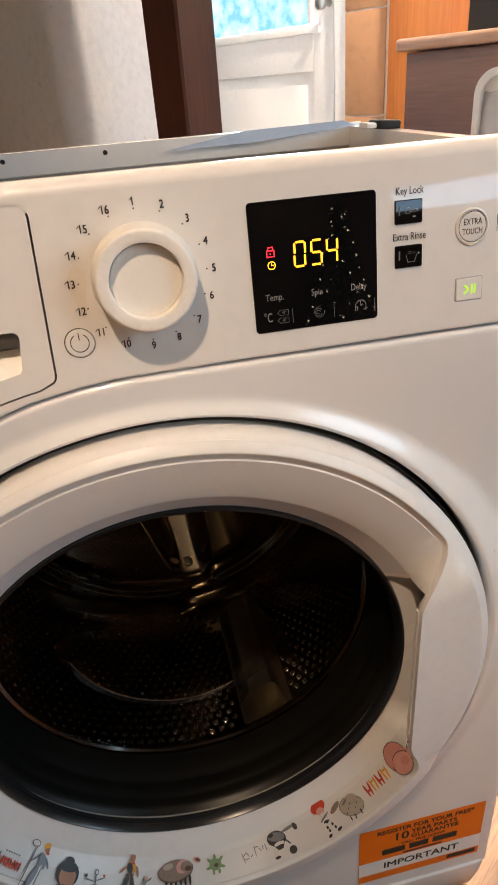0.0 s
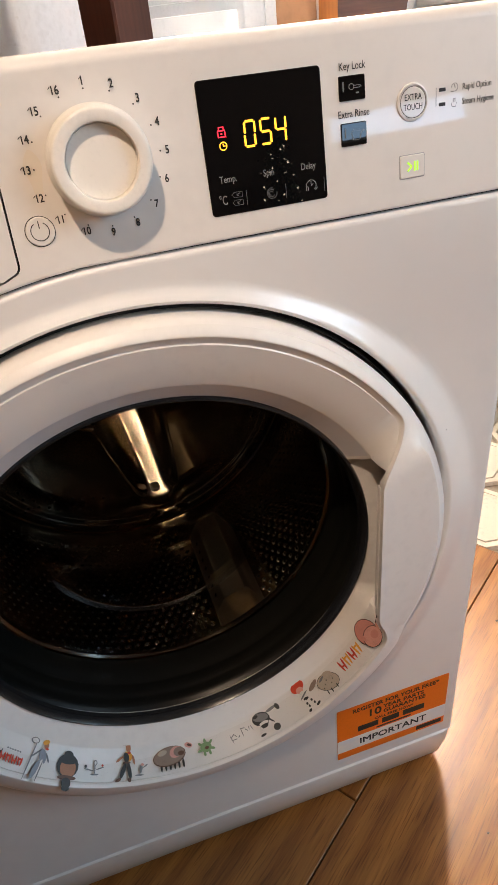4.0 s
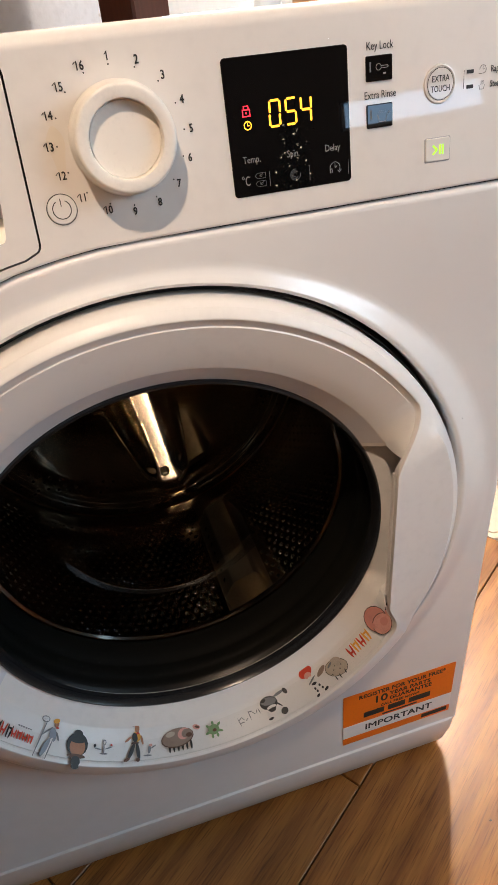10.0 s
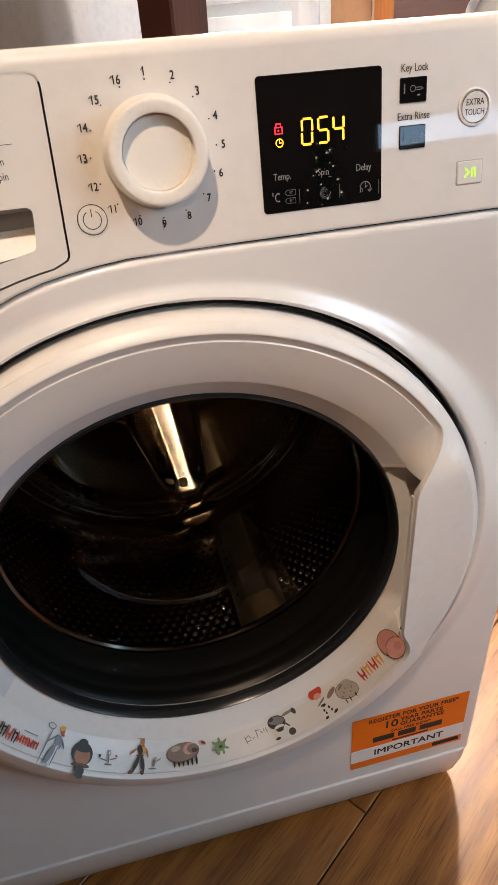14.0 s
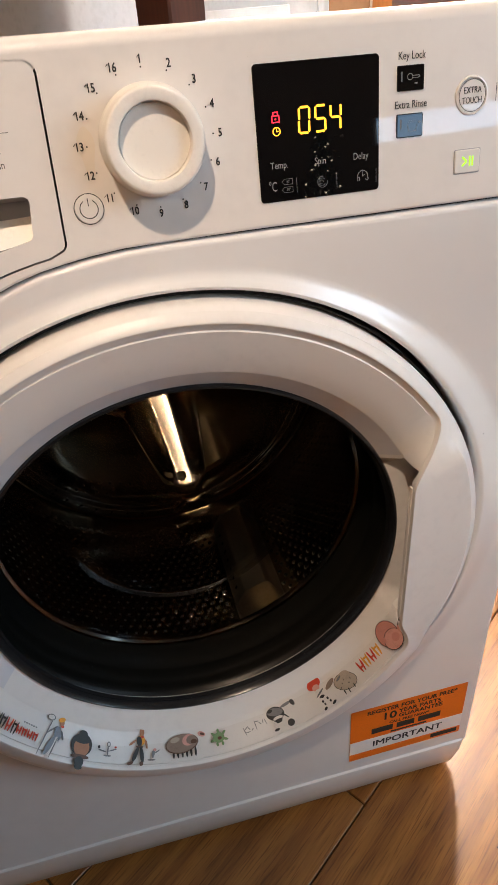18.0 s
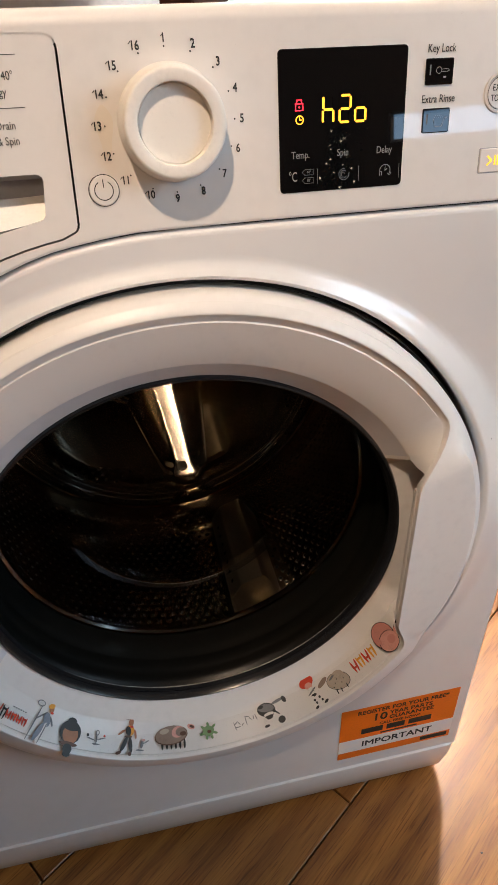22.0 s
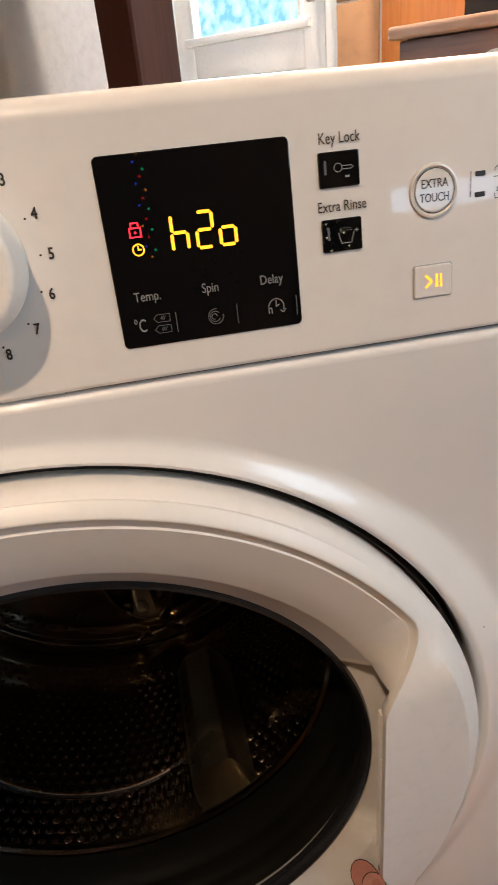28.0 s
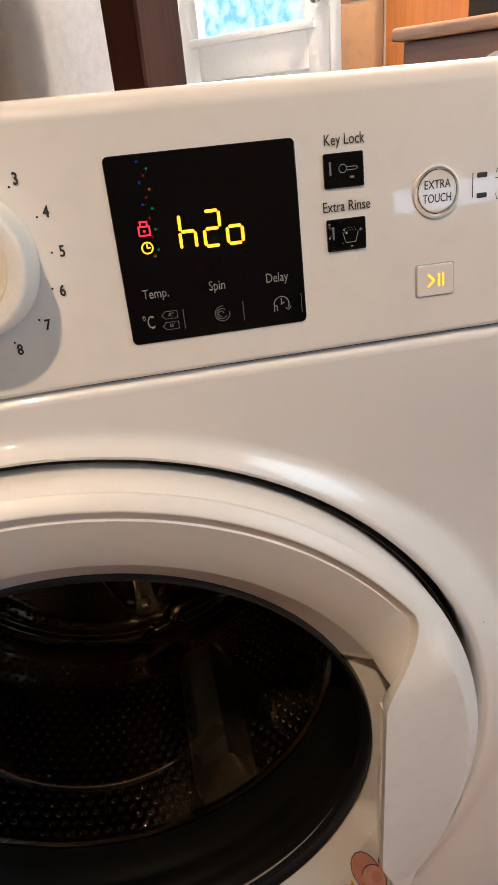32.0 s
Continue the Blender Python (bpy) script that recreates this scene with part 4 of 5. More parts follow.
def build_display():
    x0, x1, z0, z1 = 0.0646, 0.1391, up(0.7486), up(0.8201)
    bm = bmesh.new()
    plate(bm, rounded(x0, x1, z0, z1, 0.0022), -0.004, 0.0006, (), 0.0004)
    d = part("display", bm, BLACKGLASS, machine, "glossy black display window", PANEL, smooth=False)
    for text, x in (("Temp.", 0.0768), ("Spin", 0.1021), ("Delay", 0.1274)):
        lettering("inscription", text, x, up(0.7683), 0.0054, PALEINK, d, z=0.0008)
    for x in (0.0868, 0.1120, 0.1372):
        bm = bmesh.new()
        stroke(bm, [(x, up(0.7528)), (x, up(0.7606))], 0.0003, 0.0008)
        part("touch_bar", bm, DIMINK, d, "grey touch-field line")
    lettering("inscription", "°C", 0.0722, up(0.7569), 0.0075, PALEINK, d, z=0.0008, squeeze=0.62)
    for z, tx in ((0.7592, "40°"), (0.7548, "60°")):
        bm = bmesh.new()
        u = up(z)
        stroke(bm, [(0.0778, u), (0.0792, u + 0.0015), (0.0843, u + 0.0015), (0.0843, u - 0.0015), (0.0792, u - 0.0015), (0.0778, u)], 0.00025, 0.0008)
        part("temperature_mark", bm, DIMINK, d, "printed temperature flag")
        lettering("inscription", tx, 0.0817, u, 0.0023, DIMINK, d, z=0.0008)
    bm = bmesh.new()
    for k, r in enumerate((0.0011, 0.0021, 0.0031)):
        arc(bm, 0.1024 + 0.0003 * k, up(0.7568), r, 0.00035, 40 * k, 40 * k + 290, 0, 0.0008, 20)
    part("spin_symbol", bm, DIMINK, d, "printed spiral")
    bm = bmesh.new()
    arc(bm, 0.1285, up(0.7572), 0.0032, 0.0004, -30, 170, 0, 0.0008, 24)
    stroke(bm, [(0.1285, up(0.7596)), (0.1285, up(0.7572)), (0.1297, up(0.7580))], 0.0004, 0.0008)
    stroke(bm, [(0.1303, up(0.7555)), (0.1313, up(0.7546)), (0.1324, up(0.7558))], 0.0004, 0.0008)
    part("delay_symbol", bm, PALEINK, d, "printed clock arc")
    lettering("inscription", "h", 0.1259, up(0.7562), 0.0055, PALEINK, d, z=0.0008)
    # lock and clock lights
    lx, lz = 0.0762, up(0.7925)
    bm = bmesh.new()
    stroke(bm, [(lx - 0.0021, lz - 0.0013), (lx - 0.0021, lz + 0.0017), (lx + 0.0021, lz + 0.0017), (lx + 0.0021, lz - 0.0016), (lx - 0.0021, lz - 0.0016)], 0.0006, 0.0009)
    stroke(bm, [(lx - 0.0014, lz + 0.0019), (lx - 0.0013, lz + 0.0035), (lx + 0.0013, lz + 0.0035), (lx + 0.0014, lz + 0.0019)], 0.0006, 0.0009)
    plate(bm, circle(lx, lz, 0.0005, 10), 0.0006, 0.0009)
    part("lock_light", bm, RED, d, "lit red padlock symbol")
    cx, cz = 0.0764, up(0.7862)
    bm = bmesh.new()
    arc(bm, cx, cz, 0.0021, 0.0006, 0, 360, 0, 0.0009, 32)
    stroke(bm, [(cx, cz + 0.0013), (cx, cz), (cx + 0.0011, cz)], 0.0005, 0.0009)
    part("clock_light", bm, AMBER, d, "lit amber clock symbol")
    # seven-segment bars: one face of each bar is lit amber, the others are black
    w, h, t = 0.0061, 0.0132, 0.0013

    def bar(length):
        b = bmesh.new()
        a, c = length / 2, t / 2
        # pointed ends in the lit face
        ring = lambda z, y: [(-a + c * 0.9, y, z), (-a + c * 0.2, 0, z), (-a + c * 0.9, -y, z), (a - c * 0.9, -y, z), (a - c * 0.2, 0, z), (a - c * 0.9, y, z)]
        top = [b.verts.new(p) for p in ring(c, c)]
        bot = [b.verts.new(p) for p in ring(-c, c)]
        b.faces.new(top).material_index = 1
        b.faces.new(bot[::-1])
        for i in range(6):
            b.faces.new((top[i - 1], top[i], bot[i], bot[i - 1]))
        return mesh_of("segment", b, [BLACKGLASS, AMBER], False)
    hor, ver = bar(w - 0.0004), bar(h / 2 - 0.0002)
    dot = bar(0.0014)
    mid = up(0.7906)
    for k, x in enumerate((0.0931, 0.1029, 0.1121)):
        for s, (dx, dz, v) in dict(a=(0, h / 2, 0), g=(0, 0, 0), d=(0, -h / 2, 0), f=(-w / 2, h / 4, 1), b=(w / 2, h / 4, 1), e=(-w / 2, -h / 4, 1), c=(w / 2, -h / 4, 1)).items():
            ob = new("segment", ver if v else hor)
            ob.parent = d
            DISP[(k, s)] = (ob, pose(x + dx + dz * 0.04, mid + dz, 0.00025, 0, 0, 90 if v else 0))
    for i, dz in enumerate((-0.0022, 0.0022)):
        ob = new("colon_dot", dot)
        ob.parent = d
        DISP[("colon", i)] = (ob, pose(0.0983, mid + dz, 0.00025))
    for ob, m in DISP.values():
        ob.matrix_basis = m


def build_buttons():
    for z0, z1, label, name in ((0.7999, 0.8129, "Key Lock", "key_lock_button"), (0.7755, 0.7882, "Extra Rinse", "extra_rinse_button")):
        bm = bmesh.new()
        plate(bm, rounded(0.1502, 0.1670, up(z0), up(z1), 0.0008), -0.002, 0.0009, (), 0.0005)
        b = part(name, bm, BLACKGLASS, machine, "glossy black push button", PANEL, smooth=False)
        lettering("inscription", label, 0.1592, up(z1 + 0.0046), 0.0058, INK, machine, z=0.0003, m=PANEL, squeeze=0.77)
        c = up((z0 + z1) / 2)
        bm = bmesh.new()
        if name.startswith("key"):
            arc(bm, 0.1580, c + 0.0006, 0.0016, 0.0003, 0, 360, 0, 0.0011, 20)
            stroke(bm, [(0.1596, c + 0.0011), (0.1636, c + 0.0011), (0.1642, c + 0.0004), (0.1630, c - 0.0001), (0.1596, c - 0.0001)], 0.0003, 0.0011)
            stroke(bm, [(0.1612, c - 0.0028), (0.1622, c - 0.0028)], 0.0008, 0.0011)
        else:
            stroke(bm, [(0.1568, c + 0.0008), (0.1580, c - 0.0032), (0.1622, c - 0.0032), (0.1634, c + 0.0008)], 0.0003, 0.0011)
            for i in range(9):
                plate(bm, circle(0.1576 + 0.0006 * i, c + 0.0016 + 0.0010 * (i % 2), 0.0002, 6), 0.001, 0.0011)
            stroke(bm, [(0.1640, c + 0.0014), (0.1652, c + 0.0014)], 0.0003, 0.0011)
            stroke(bm, [(0.1646, c + 0.0008), (0.1646, c + 0.0020)], 0.0003, 0.0011)
        part("symbol", bm, PALEINK, b, "fine grey symbol")
        bm = bmesh.new()
        stroke(bm, [(0.1528, c - 0.0012), (0.1528, c + 0.0030)], 0.0009, 0.0010)
        part("light_slot", bm, DIMINK, b, "unlit slot")
    # round button
    ex, ez = 0.1984, up(0.7942)
    bm = bmesh.new()
    lathe(bm, [(0.0108, 0.0005), (0.0104, -0.0007), (0.0096, -0.0009), (0.0089, 0.0004)], 64)
    ring = part("button_ring", bm, PLASTIC, machine, "raised white ring", PANEL @ pose(ex, ez, 0.0002, -90))
    bm = bmesh.new()
    plate(bm, circle(ex, ez, 0.0084, 48), -0.002, 0.0009, (), 0.0005)
    b = part("extra_touch_button", bm, PLASTIC, machine, "round white touch button", PANEL, smooth=False)
    bm = bmesh.new()
    arc(bm, ex, ez, 0.0086, 0.0003, 0, 360, 0, 0.0011, 48)
    part("printed_ring", bm, INK, b, "fine printed ring")
    lettering("inscription", "EXTRA", ex, ez + 0.0027, 0.0049, INK, b, z=0.0011, squeeze=0.78)
    lettering("inscription", "TOUCH", ex, ez - 0.0027, 0.0049, INK, b, z=0.0011, squeeze=0.74)
    bm = bmesh.new()
    stroke(bm, [(0.2146, up(0.7902)), (0.2146, up(0.7996))], 0.0004, 0.0003)
    part("printed_line", bm, INK, machine, "thin printed bar", PANEL)
    for z, words in ((0.7986, "Rapid Option"), (0.7906, "Steam Hygiene")):
        bm = bmesh.new()
        plate(bm, rounded(0.2167, 0.2211, up(z) - 0.001, up(z) + 0.001, 0.0004, 3), -0.001, 0.0004)
        part("indicator", bm, INK, machine, "small dark unlit indicator", PANEL)
        lettering("inscription", words, 0.2328, up(z), 0.0050, INK, machine, z=0.0003, align="LEFT", squeeze=0.76, m=PANEL)
        bm = bmesh.new()
        if words[0] == "R":
            arc(bm, 0.2274, up(z) + 0.0004, 0.0022, 0.0003, -90, 180, 0, 0.0003, 20)
            stroke(bm, [(0.2274, up(z) + 0.0018), (0.2274, up(z) + 0.0004), (0.2284, up(z) + 0.0004)], 0.0003, 0.0003)
            stroke(bm, [(0.2248, up(z) - 0.0018), (0.2270, up(z) - 0.0018)], 0.0003, 0.0003)
        else:
            stroke(bm, [(0.2252, up(z)), (0.2258, up(z) - 0.0022), (0.2284, up(z) - 0.0022), (0.2290, up(z))], 0.0003, 0.0003)
            for x in (0.2264, 0.2271, 0.2278):
                stroke(bm, [(x, up(z) + 0.0004), (x + 0.0003, up(z) + 0.0022)], 0.0003, 0.0003)
        part("symbol", bm, INK, machine, "fine printed symbol", PANEL)
    lettering("inscription", "7Kg", 0.2679, up(0.7512), 0.0056, INK, machine, z=0.0003, m=PANEL)
    # start button with its lit sign of four bars
    bx0, bx1, bz0, bz1 = 0.1894, 0.2063, up(0.7517), up(0.7649)
    bm = bmesh.new()
    plate(bm, rounded(bx0 - 0.0005, bx1 + 0.0005, bz0 - 0.0005, bz1 + 0.0005, 0.001), -0.002, 0.0002)
    part("button_gap", bm, GREYPL, machine, "thin grey gap round the start button", PANEL)
    bm = bmesh.new()
    plate(bm, rounded(bx0, bx1, bz0, bz1, 0.001), -0.002, 0.0009, (), 0.0005)
    b = part("start_button", bm, PLASTIC, machine, "rectangular white start button", PANEL, smooth=False)

    def rod(length, t=0.0010):
        q = bmesh.new()
        a, c = length / 2, t / 2
        box(q, -a, a, -c, c, -c, c)
        for f in q.faces:
            f.normal_update()
            n = f.normal
            f.material_index = 1 if n.z > 0.5 else 2 if n.z < -0.5 else 3 if n.y > 0.5 else 0
        return mesh_of("sign_bar", q, [INK, GREEN, AMBER, ORANGE_GLOW], False)
    sx, sz = 0.1984, (bz0 + bz1) / 2
    for name, x, dz, ln, turn in (("sign_bar", -0.0026, 0.0013, 0.0040, -42), ("sign_bar", -0.0026, -0.0013, 0.0040, 42), ("sign_bar", 0.0010, 0, 0.0056, 90), ("sign_bar", 0.0029, 0, 0.0056, 90)):
        ob = new(name, rod(ln))
        ob.parent = b
        DISP[("play", x, dz)] = (ob, pose(sx + x, sz + dz, 0.00055, 0, 0, turn))


def build_droplets():
    """Water beads splashed on the panel."""
    rng = random.Random(4)
    bm = bmesh.new()
    for i in range(14):
        x, z, r = rng.uniform(0.0, 0.27), rng.uniform(0.822, 0.838), rng.uniform(0.0004, 0.0008)
        bmesh.ops.create_icosphere(bm, subdivisions=2, radius=r, matrix=Matrix.Translation((x, up(z), 0)) @ Matrix.Diagonal((1, 1, 0.5, 1)))
    for i in range(12):
        x, z, r = rng.uniform(0.095, 0.125), rng.uniform(0.765, 0.782), rng.uniform(0.0004, 0.0008)
        bmesh.ops.create_icosphere(bm, subdivisions=2, radius=r, matrix=Matrix.Translation((x, up(z), 0.0006)) @ Matrix.Diagonal((1.6, 1, 0.5, 1)))
    ob = part("droplets", bm, clear("water_bead", (1.0, 1.0, 1.0), 0.08, 1.18), machine, "fine water droplets", PANEL)
    ob.visible_shadow = False
    ob["kind"] = "stuff"


# ---- door, glass and drum ----
CZ_GLASS = 0.0055                  # the glass sits a little above the ring's centre


def ring_shape(a):
    """Crest and bevel of the door ring at an angle: the crest lies lower and further out towards the bottom."""
    low = smooth((0.35 - math.sin(radians(a))) / 1.1)
    return lerp(0.2300, 0.204, low), lerp(-0.030, -0.043, low), lerp(0.1927, 0.1880, low), -0.014


def build_ring():
    """The white door ring, with a hand hollow at the right under an upright grip edge."""
    rows, n = [], 288
    x0 = 0.1645 - CX
    for k in range(n + 1):
        a = 360.0 * k / n
        s, c = math.sin(radians(a)), math.cos(radians(a))
        rc, yc, rb, yb = ring_shape(a)
        aa = (a + 180) % 360 - 180
        h = smooth((aa + 27) / 6) * smooth((28.0 - aa) / 3.5)
        e = smooth((aa + 33) / 10) * smooth((35.5 - aa) / 10.5)
        re = x0 / max(c, 0.3)
        rs = min((lerp(0.1885, 0.1830, smooth((s + 0.3) / 0.75)) - CX) / max(c, 0.3), 0.226)
        rk, yk = lerp(rc, min(re, rc), e), lerp(yc, -0.043, e)
        mix = lambda p, q: (lerp(p[0], q[0], h), lerp(p[1], q[1], h))
        rb = min(rb, rk - 0.004)
        cut = 0.0007 * smooth((aa - 36) / 2) * smooth((215 - aa % 360) / 20)
        f0 = (rk - 0.0005 - 0.0034 * (rk - rb) / 0.035, yk + 0.0010 + 0.0034 * (yb - yk) / 0.035)
        prof = [(0.1740, 0.010), (0.1740, 0.000), (0.1752, -0.001), mix((rb, yb), (rs, -0.0025)), mix((rb + 0.0012, yb - 0.0010), (rs + 0.0010, 0.002)),
                mix((lerp(rb, rk, 0.5), lerp(yb, yk, 0.52)), (rs + 0.002, 0.014)), mix((f0[0] - 0.0007, f0[1] + 0.0001), (rs + 0.022, 0.014)), mix((f0[0] - 0.0001, f0[1] + cut), (rk + 0.016, -0.024)), mix((f0[0] + 0.0005, f0[1] + cut * 0.3), (rk + 0.0030, -0.032)), mix((rk - 0.0006, yk + 0.0008), (rk + 0.0008, -0.036)),
                (rk, yk + 0.0012 * h), (rk + 0.0006, yk - 0.0002), (rk + 0.0014, yk)]
        # over the grip the face runs flat to a crease, then a narrow side band
        fold = 0.2325 - 0.00032 * max(0.0, 36 - aa)
        for q, fr, fy in ((0.3, fold - 0.0060, 0.0006), (0.6, fold, 0.0014), (0.85, fold + 0.0018, 0.0040)):
            p, q2 = (lerp(rk + 0.0014, 0.2405, q), lerp(yk, -0.021, q ** lerp(1.3, 2.2, smooth((0.35 - s) / 1.1)))), (fr, yk + fy)
            prof.append((lerp(p[0], q2[0], e), lerp(p[1], q2[1], e)))
        prof += [(0.2412, -0.0195), (0.2422, -0.0165), (0.2425, -0.0130), (0.2418, -0.004), (0.2410, 0.012)]
        rows.append([(CX + r * c, y, ZC + r * s + (CZ_GLASS if j < 3 else 0.0035 * max(0.0, s) + rise(s) * (j - 3) / 6 if j < 9 else 0.0035 * max(0.0, s) + rise(s) if j < 15 else rise(s))) for j, (r, y) in enumerate(prof)])
    # the bevel's upper half faces down: its shade is put into a greyer colour
    k0, k1 = int(29 * n / 360), int(200 * n / 360)
    bm = bmesh.new()
    grid(bm, [row[:4] for row in rows[k0:k1 + 1]])
    part("inner_bevel", bm, mat("bevel_shade_grey", (0.64, 0.63, 0.65), 0.38, vary=0.03), machine, "upper inner bevel of the door ring, greyed for its shade", sharp=60)
    bm = bmesh.new()
    grid(bm, [row[3:] for row in rows])
    grid(bm, [row[:4] for row in rows[:k0 + 1]])
    grid(bm, [row[:4] for row in rows[k1:]])
    bmesh.ops.remove_doubles(bm, verts=bm.verts, dist=1e-6)
    ring = part("door_ring", bm, DOORWHITE, machine, "satin white door ring with a fine crease and a hand hollow", sharp=34)
    bm = bmesh.new()
    for k in range(52):
        z = ZC + lerp(-0.058, 0.078, k / 51)
        box(bm, 0.1640, 0.1656, -0.0385, -0.0340, z - 0.0008, z + 0.0008)
    ob = part("grip_rib", bm, DOORWHITE, ring, "fine ribs along the grip edge")
    ob["kind"] = "stuff"
    bm = bmesh.new()
    seal = [(0.2440, -0.0050), (0.2446, -0.0055), (0.2450, 0.013), (0.252, 0.013)]
    grid(bm, [[(CX + r * math.cos(radians(a)), y, ZC + r * math.sin(radians(a)) + rise(math.sin(radians(a)))) for r, y in seal] for a in [2.5 * k for k in range(145)]])
    part("door_gap", bm, BLACKGAP, machine, "black seal in the gap round the door")


def build_drum():
    zg = ZC + CZ_GLASS
    bm = bmesh.new()
    lathe(bm, [(0.1766, -0.0012), (0.1752, -0.0042), (0.1735, -0.0046), (0.1715, -0.001), (0.170, 0.006)], 128, cx=CX, cz=zg)
    part("glass_rim", bm, mat("black_rim", (0.012, 0.012, 0.013), 0.22, vary=0.1), machine, "glossy black rim of the door glass")
    bm = bmesh.new()
    lathe(bm, [(0.1708, 0.002), (0.1700, 0.008), (0.1690, 0.03), (0.1678, 0.058), (0.1660, 0.070), (0.1620, 0.0765), (0.155, 0.080), (0.12, 0.087), (0.06, 0.093), (0.0, 0.095)], 128, cx=CX, cz=zg)
    ob = part("door_glass", bm, DOORGLASS, machine, "tinted bowl-shaped door glass")
    if ob.data.polygons[-1].normal.y > 0:      # the glass faces the room
        ob.data.flip_normals()
    ob.visible_shadow = False
    # a rounded step pressed into the bowl's bottom
    bm = bmesh.new()
    rows = []
    for k in range(81):
        a = radians(lerp(184, 318, k / 80))
        up_by = smooth(k / 14) * smooth((80 - k) / 34)
        rows.append([(CX + r * math.cos(a), lerp(0.0905, y, up_by), zg + r * math.sin(a)) for r, y in ((0.1020, 0.0896), (0.1045, 0.0872), (0.1075, 0.0858), (0.1100, 0.0853), (0.1125, 0.0857), (0.1155, 0.0868), (0.1185, 0.0875))])
    grid(bm, rows)
    step = part("glass_step", bm, clear("bowl_step_glass", (0.98, 0.98, 0.98), 0.05, 1.45, 0.42), ob, "rounded step in the bowl glass")
    step.visible_shadow = False
    bm = bmesh.new()
    lathe(bm, [(0.187, 0.006), (0.185, 0.014), (0.180, 0.022), (0.1772, 0.028), (0.1780, 0.031), (0.1764, 0.035), (0.1754, 0.043), (0.1762, 0.047), (0.1764, 0.050), (0.1748, 0.054), (0.1744, 0.062), (0.1735, 0.072), (0.1765, 0.081)], 128, cx=CX, cz=ZC)
    part("gasket", bm, RUBBER, machine, "folded dark grey rubber gasket")
    bm = bmesh.new()
    lathe(bm, [(0.1750, 0.082), (0.1725, 0.084), (0.1725, 0.087), (0.176, 0.091), (0.21, 0.100), (0.235, 0.112), (0.240, 0.125), (0.240, 0.360), (0.234, 0.370)], 144, cx=CX, cz=ZC)
    drum = part("drum", bm, DRUMSTEEL, machine, "perforated stainless steel drum, empty")
    # back: three pressed petals with a straight trough between each pair, deeper towards the hub
    def back(a, r):
        lean = min(((a - q + 180) % 360 - 180 for q in (-81.0, 39.0, 159.0)), key=abs)
        off = abs(lean)
        side = r * math.sin(radians(min(off, 90)))
        fore = math.cos(radians(min(off, 90)))
        rim = 0.372 - 0.012 * smooth((0.224 - r) / 0.006) + 0.007 * smooth((0.212 - r) / 0.006)
        petal = rim - 0.020 * smooth((0.205 - r) / 0.05) + 0.052 * smooth((0.052 - r) / 0.050)
        q = min(max(r * fore, 0.03), 0.17)
        trough = 0.4389 - 0.466 * q - 0.51 * q * q + 0.027 * smooth((r - 0.17) / 0.05)
        w = 0.023 + 0.10 * max(0.0, 0.15 - r)
        y = lerp(petal, trough, 1 - smooth((side - w * 0.40) / (w * 1.0))) + 0.45 * min(side, w) ** 2 - 0.065 * math.copysign(min(side, w * 0.8), lean) * (1 - smooth((side - w * 0.5) / w))
        return lerp(y, 0.424, smooth((0.035 - r) / 0.02))
    bm = bmesh.new()
    rows = []
    for k in range(481):
        a = k * 0.75
        row = []
        for r in [0.236, 0.231, 0.227, 0.2255, 0.224, 0.2225, 0.221, 0.2195, 0.218, 0.215, 0.2135, 0.212, 0.2105, 0.209, 0.2075, 0.206] + [0.2 - 0.005 * i for i in range(41)]:
            row.append((CX + r * math.cos(radians(a)), back(a, r), ZC + r * math.sin(radians(a))))
        rows.append(row)
    grid(bm, rows)
    bmesh.ops.remove_doubles(bm, verts=bm.verts, dist=1e-6)
    part("drum_back", bm, DRUMSTEEL, drum, "pressed three-petalled drum back", sharp=80)
    bm = bmesh.new()
    lathe(bm, [(0.0, -0.006), (0.005, -0.006), (0.0062, -0.0045), (0.0065, 0.004)], 6)
    box(bm, -0.010, 0.010, -0.0015, 0.003, -0.040, -0.006, 0.001)
    part("bracket", bm, LIFTSTEEL, drum, "small steel bolt and bracket in the trough", pose(0.0165, 0.352, 0.303, 28, -6, 0))
    # pressed holes over the drum wall, along the back's rim and across the petals
    holes, rims = bmesh.new(), bmesh.new()

    def hole(c, u, v, n, r, lip):
        """A dark hole in a low raised collar; n points into the drum."""
        turn = [2 * math.pi * (k + 0.5) / 8 for k in range(8)]
        loops = [[rims.verts.new(c + u * math.cos(q) * k + v * math.sin(q) * k + n * h) for q in turn] for k, h in ((r + lip, 0.0), (r + lip * 0.45, lip * 0.42), (r * 0.92, lip * 0.50))]
        for p, q in zip(loops, loops[1:]):
            for k in range(8):
                rims.faces.new((p[k - 1], p[k], q[k], q[k - 1]))
        holes.faces.new([holes.verts.new(c + u * math.cos(q) * r * 0.95 + v * math.sin(q) * r * 0.95 + n * lip * 0.45) for q in turn])
    for i in range(22):
        y = 0.135 + 0.0100 * i
        for k in range(126):
            a = (k + (0.5 if i % 2 else 0)) * 360 / 126
            if any(abs((a - q + 180) % 360 - 180) < 9 for q in (-70.5, 49.5, 169.5)):
                continue
            ca, sa = math.cos(radians(a)), math.sin(radians(a))
            hole(Vector((CX + 0.2398 * ca, y, ZC + 0.2398 * sa)), Vector((-sa, 0, ca)), Vector((0, 1, 0)), Vector((-ca, 0, -sa)), 0.0018, 0.0017)
    flat = (Vector((1, 0, 0)), Vector((0, 0, 1)), Vector((0, -1, 0)))
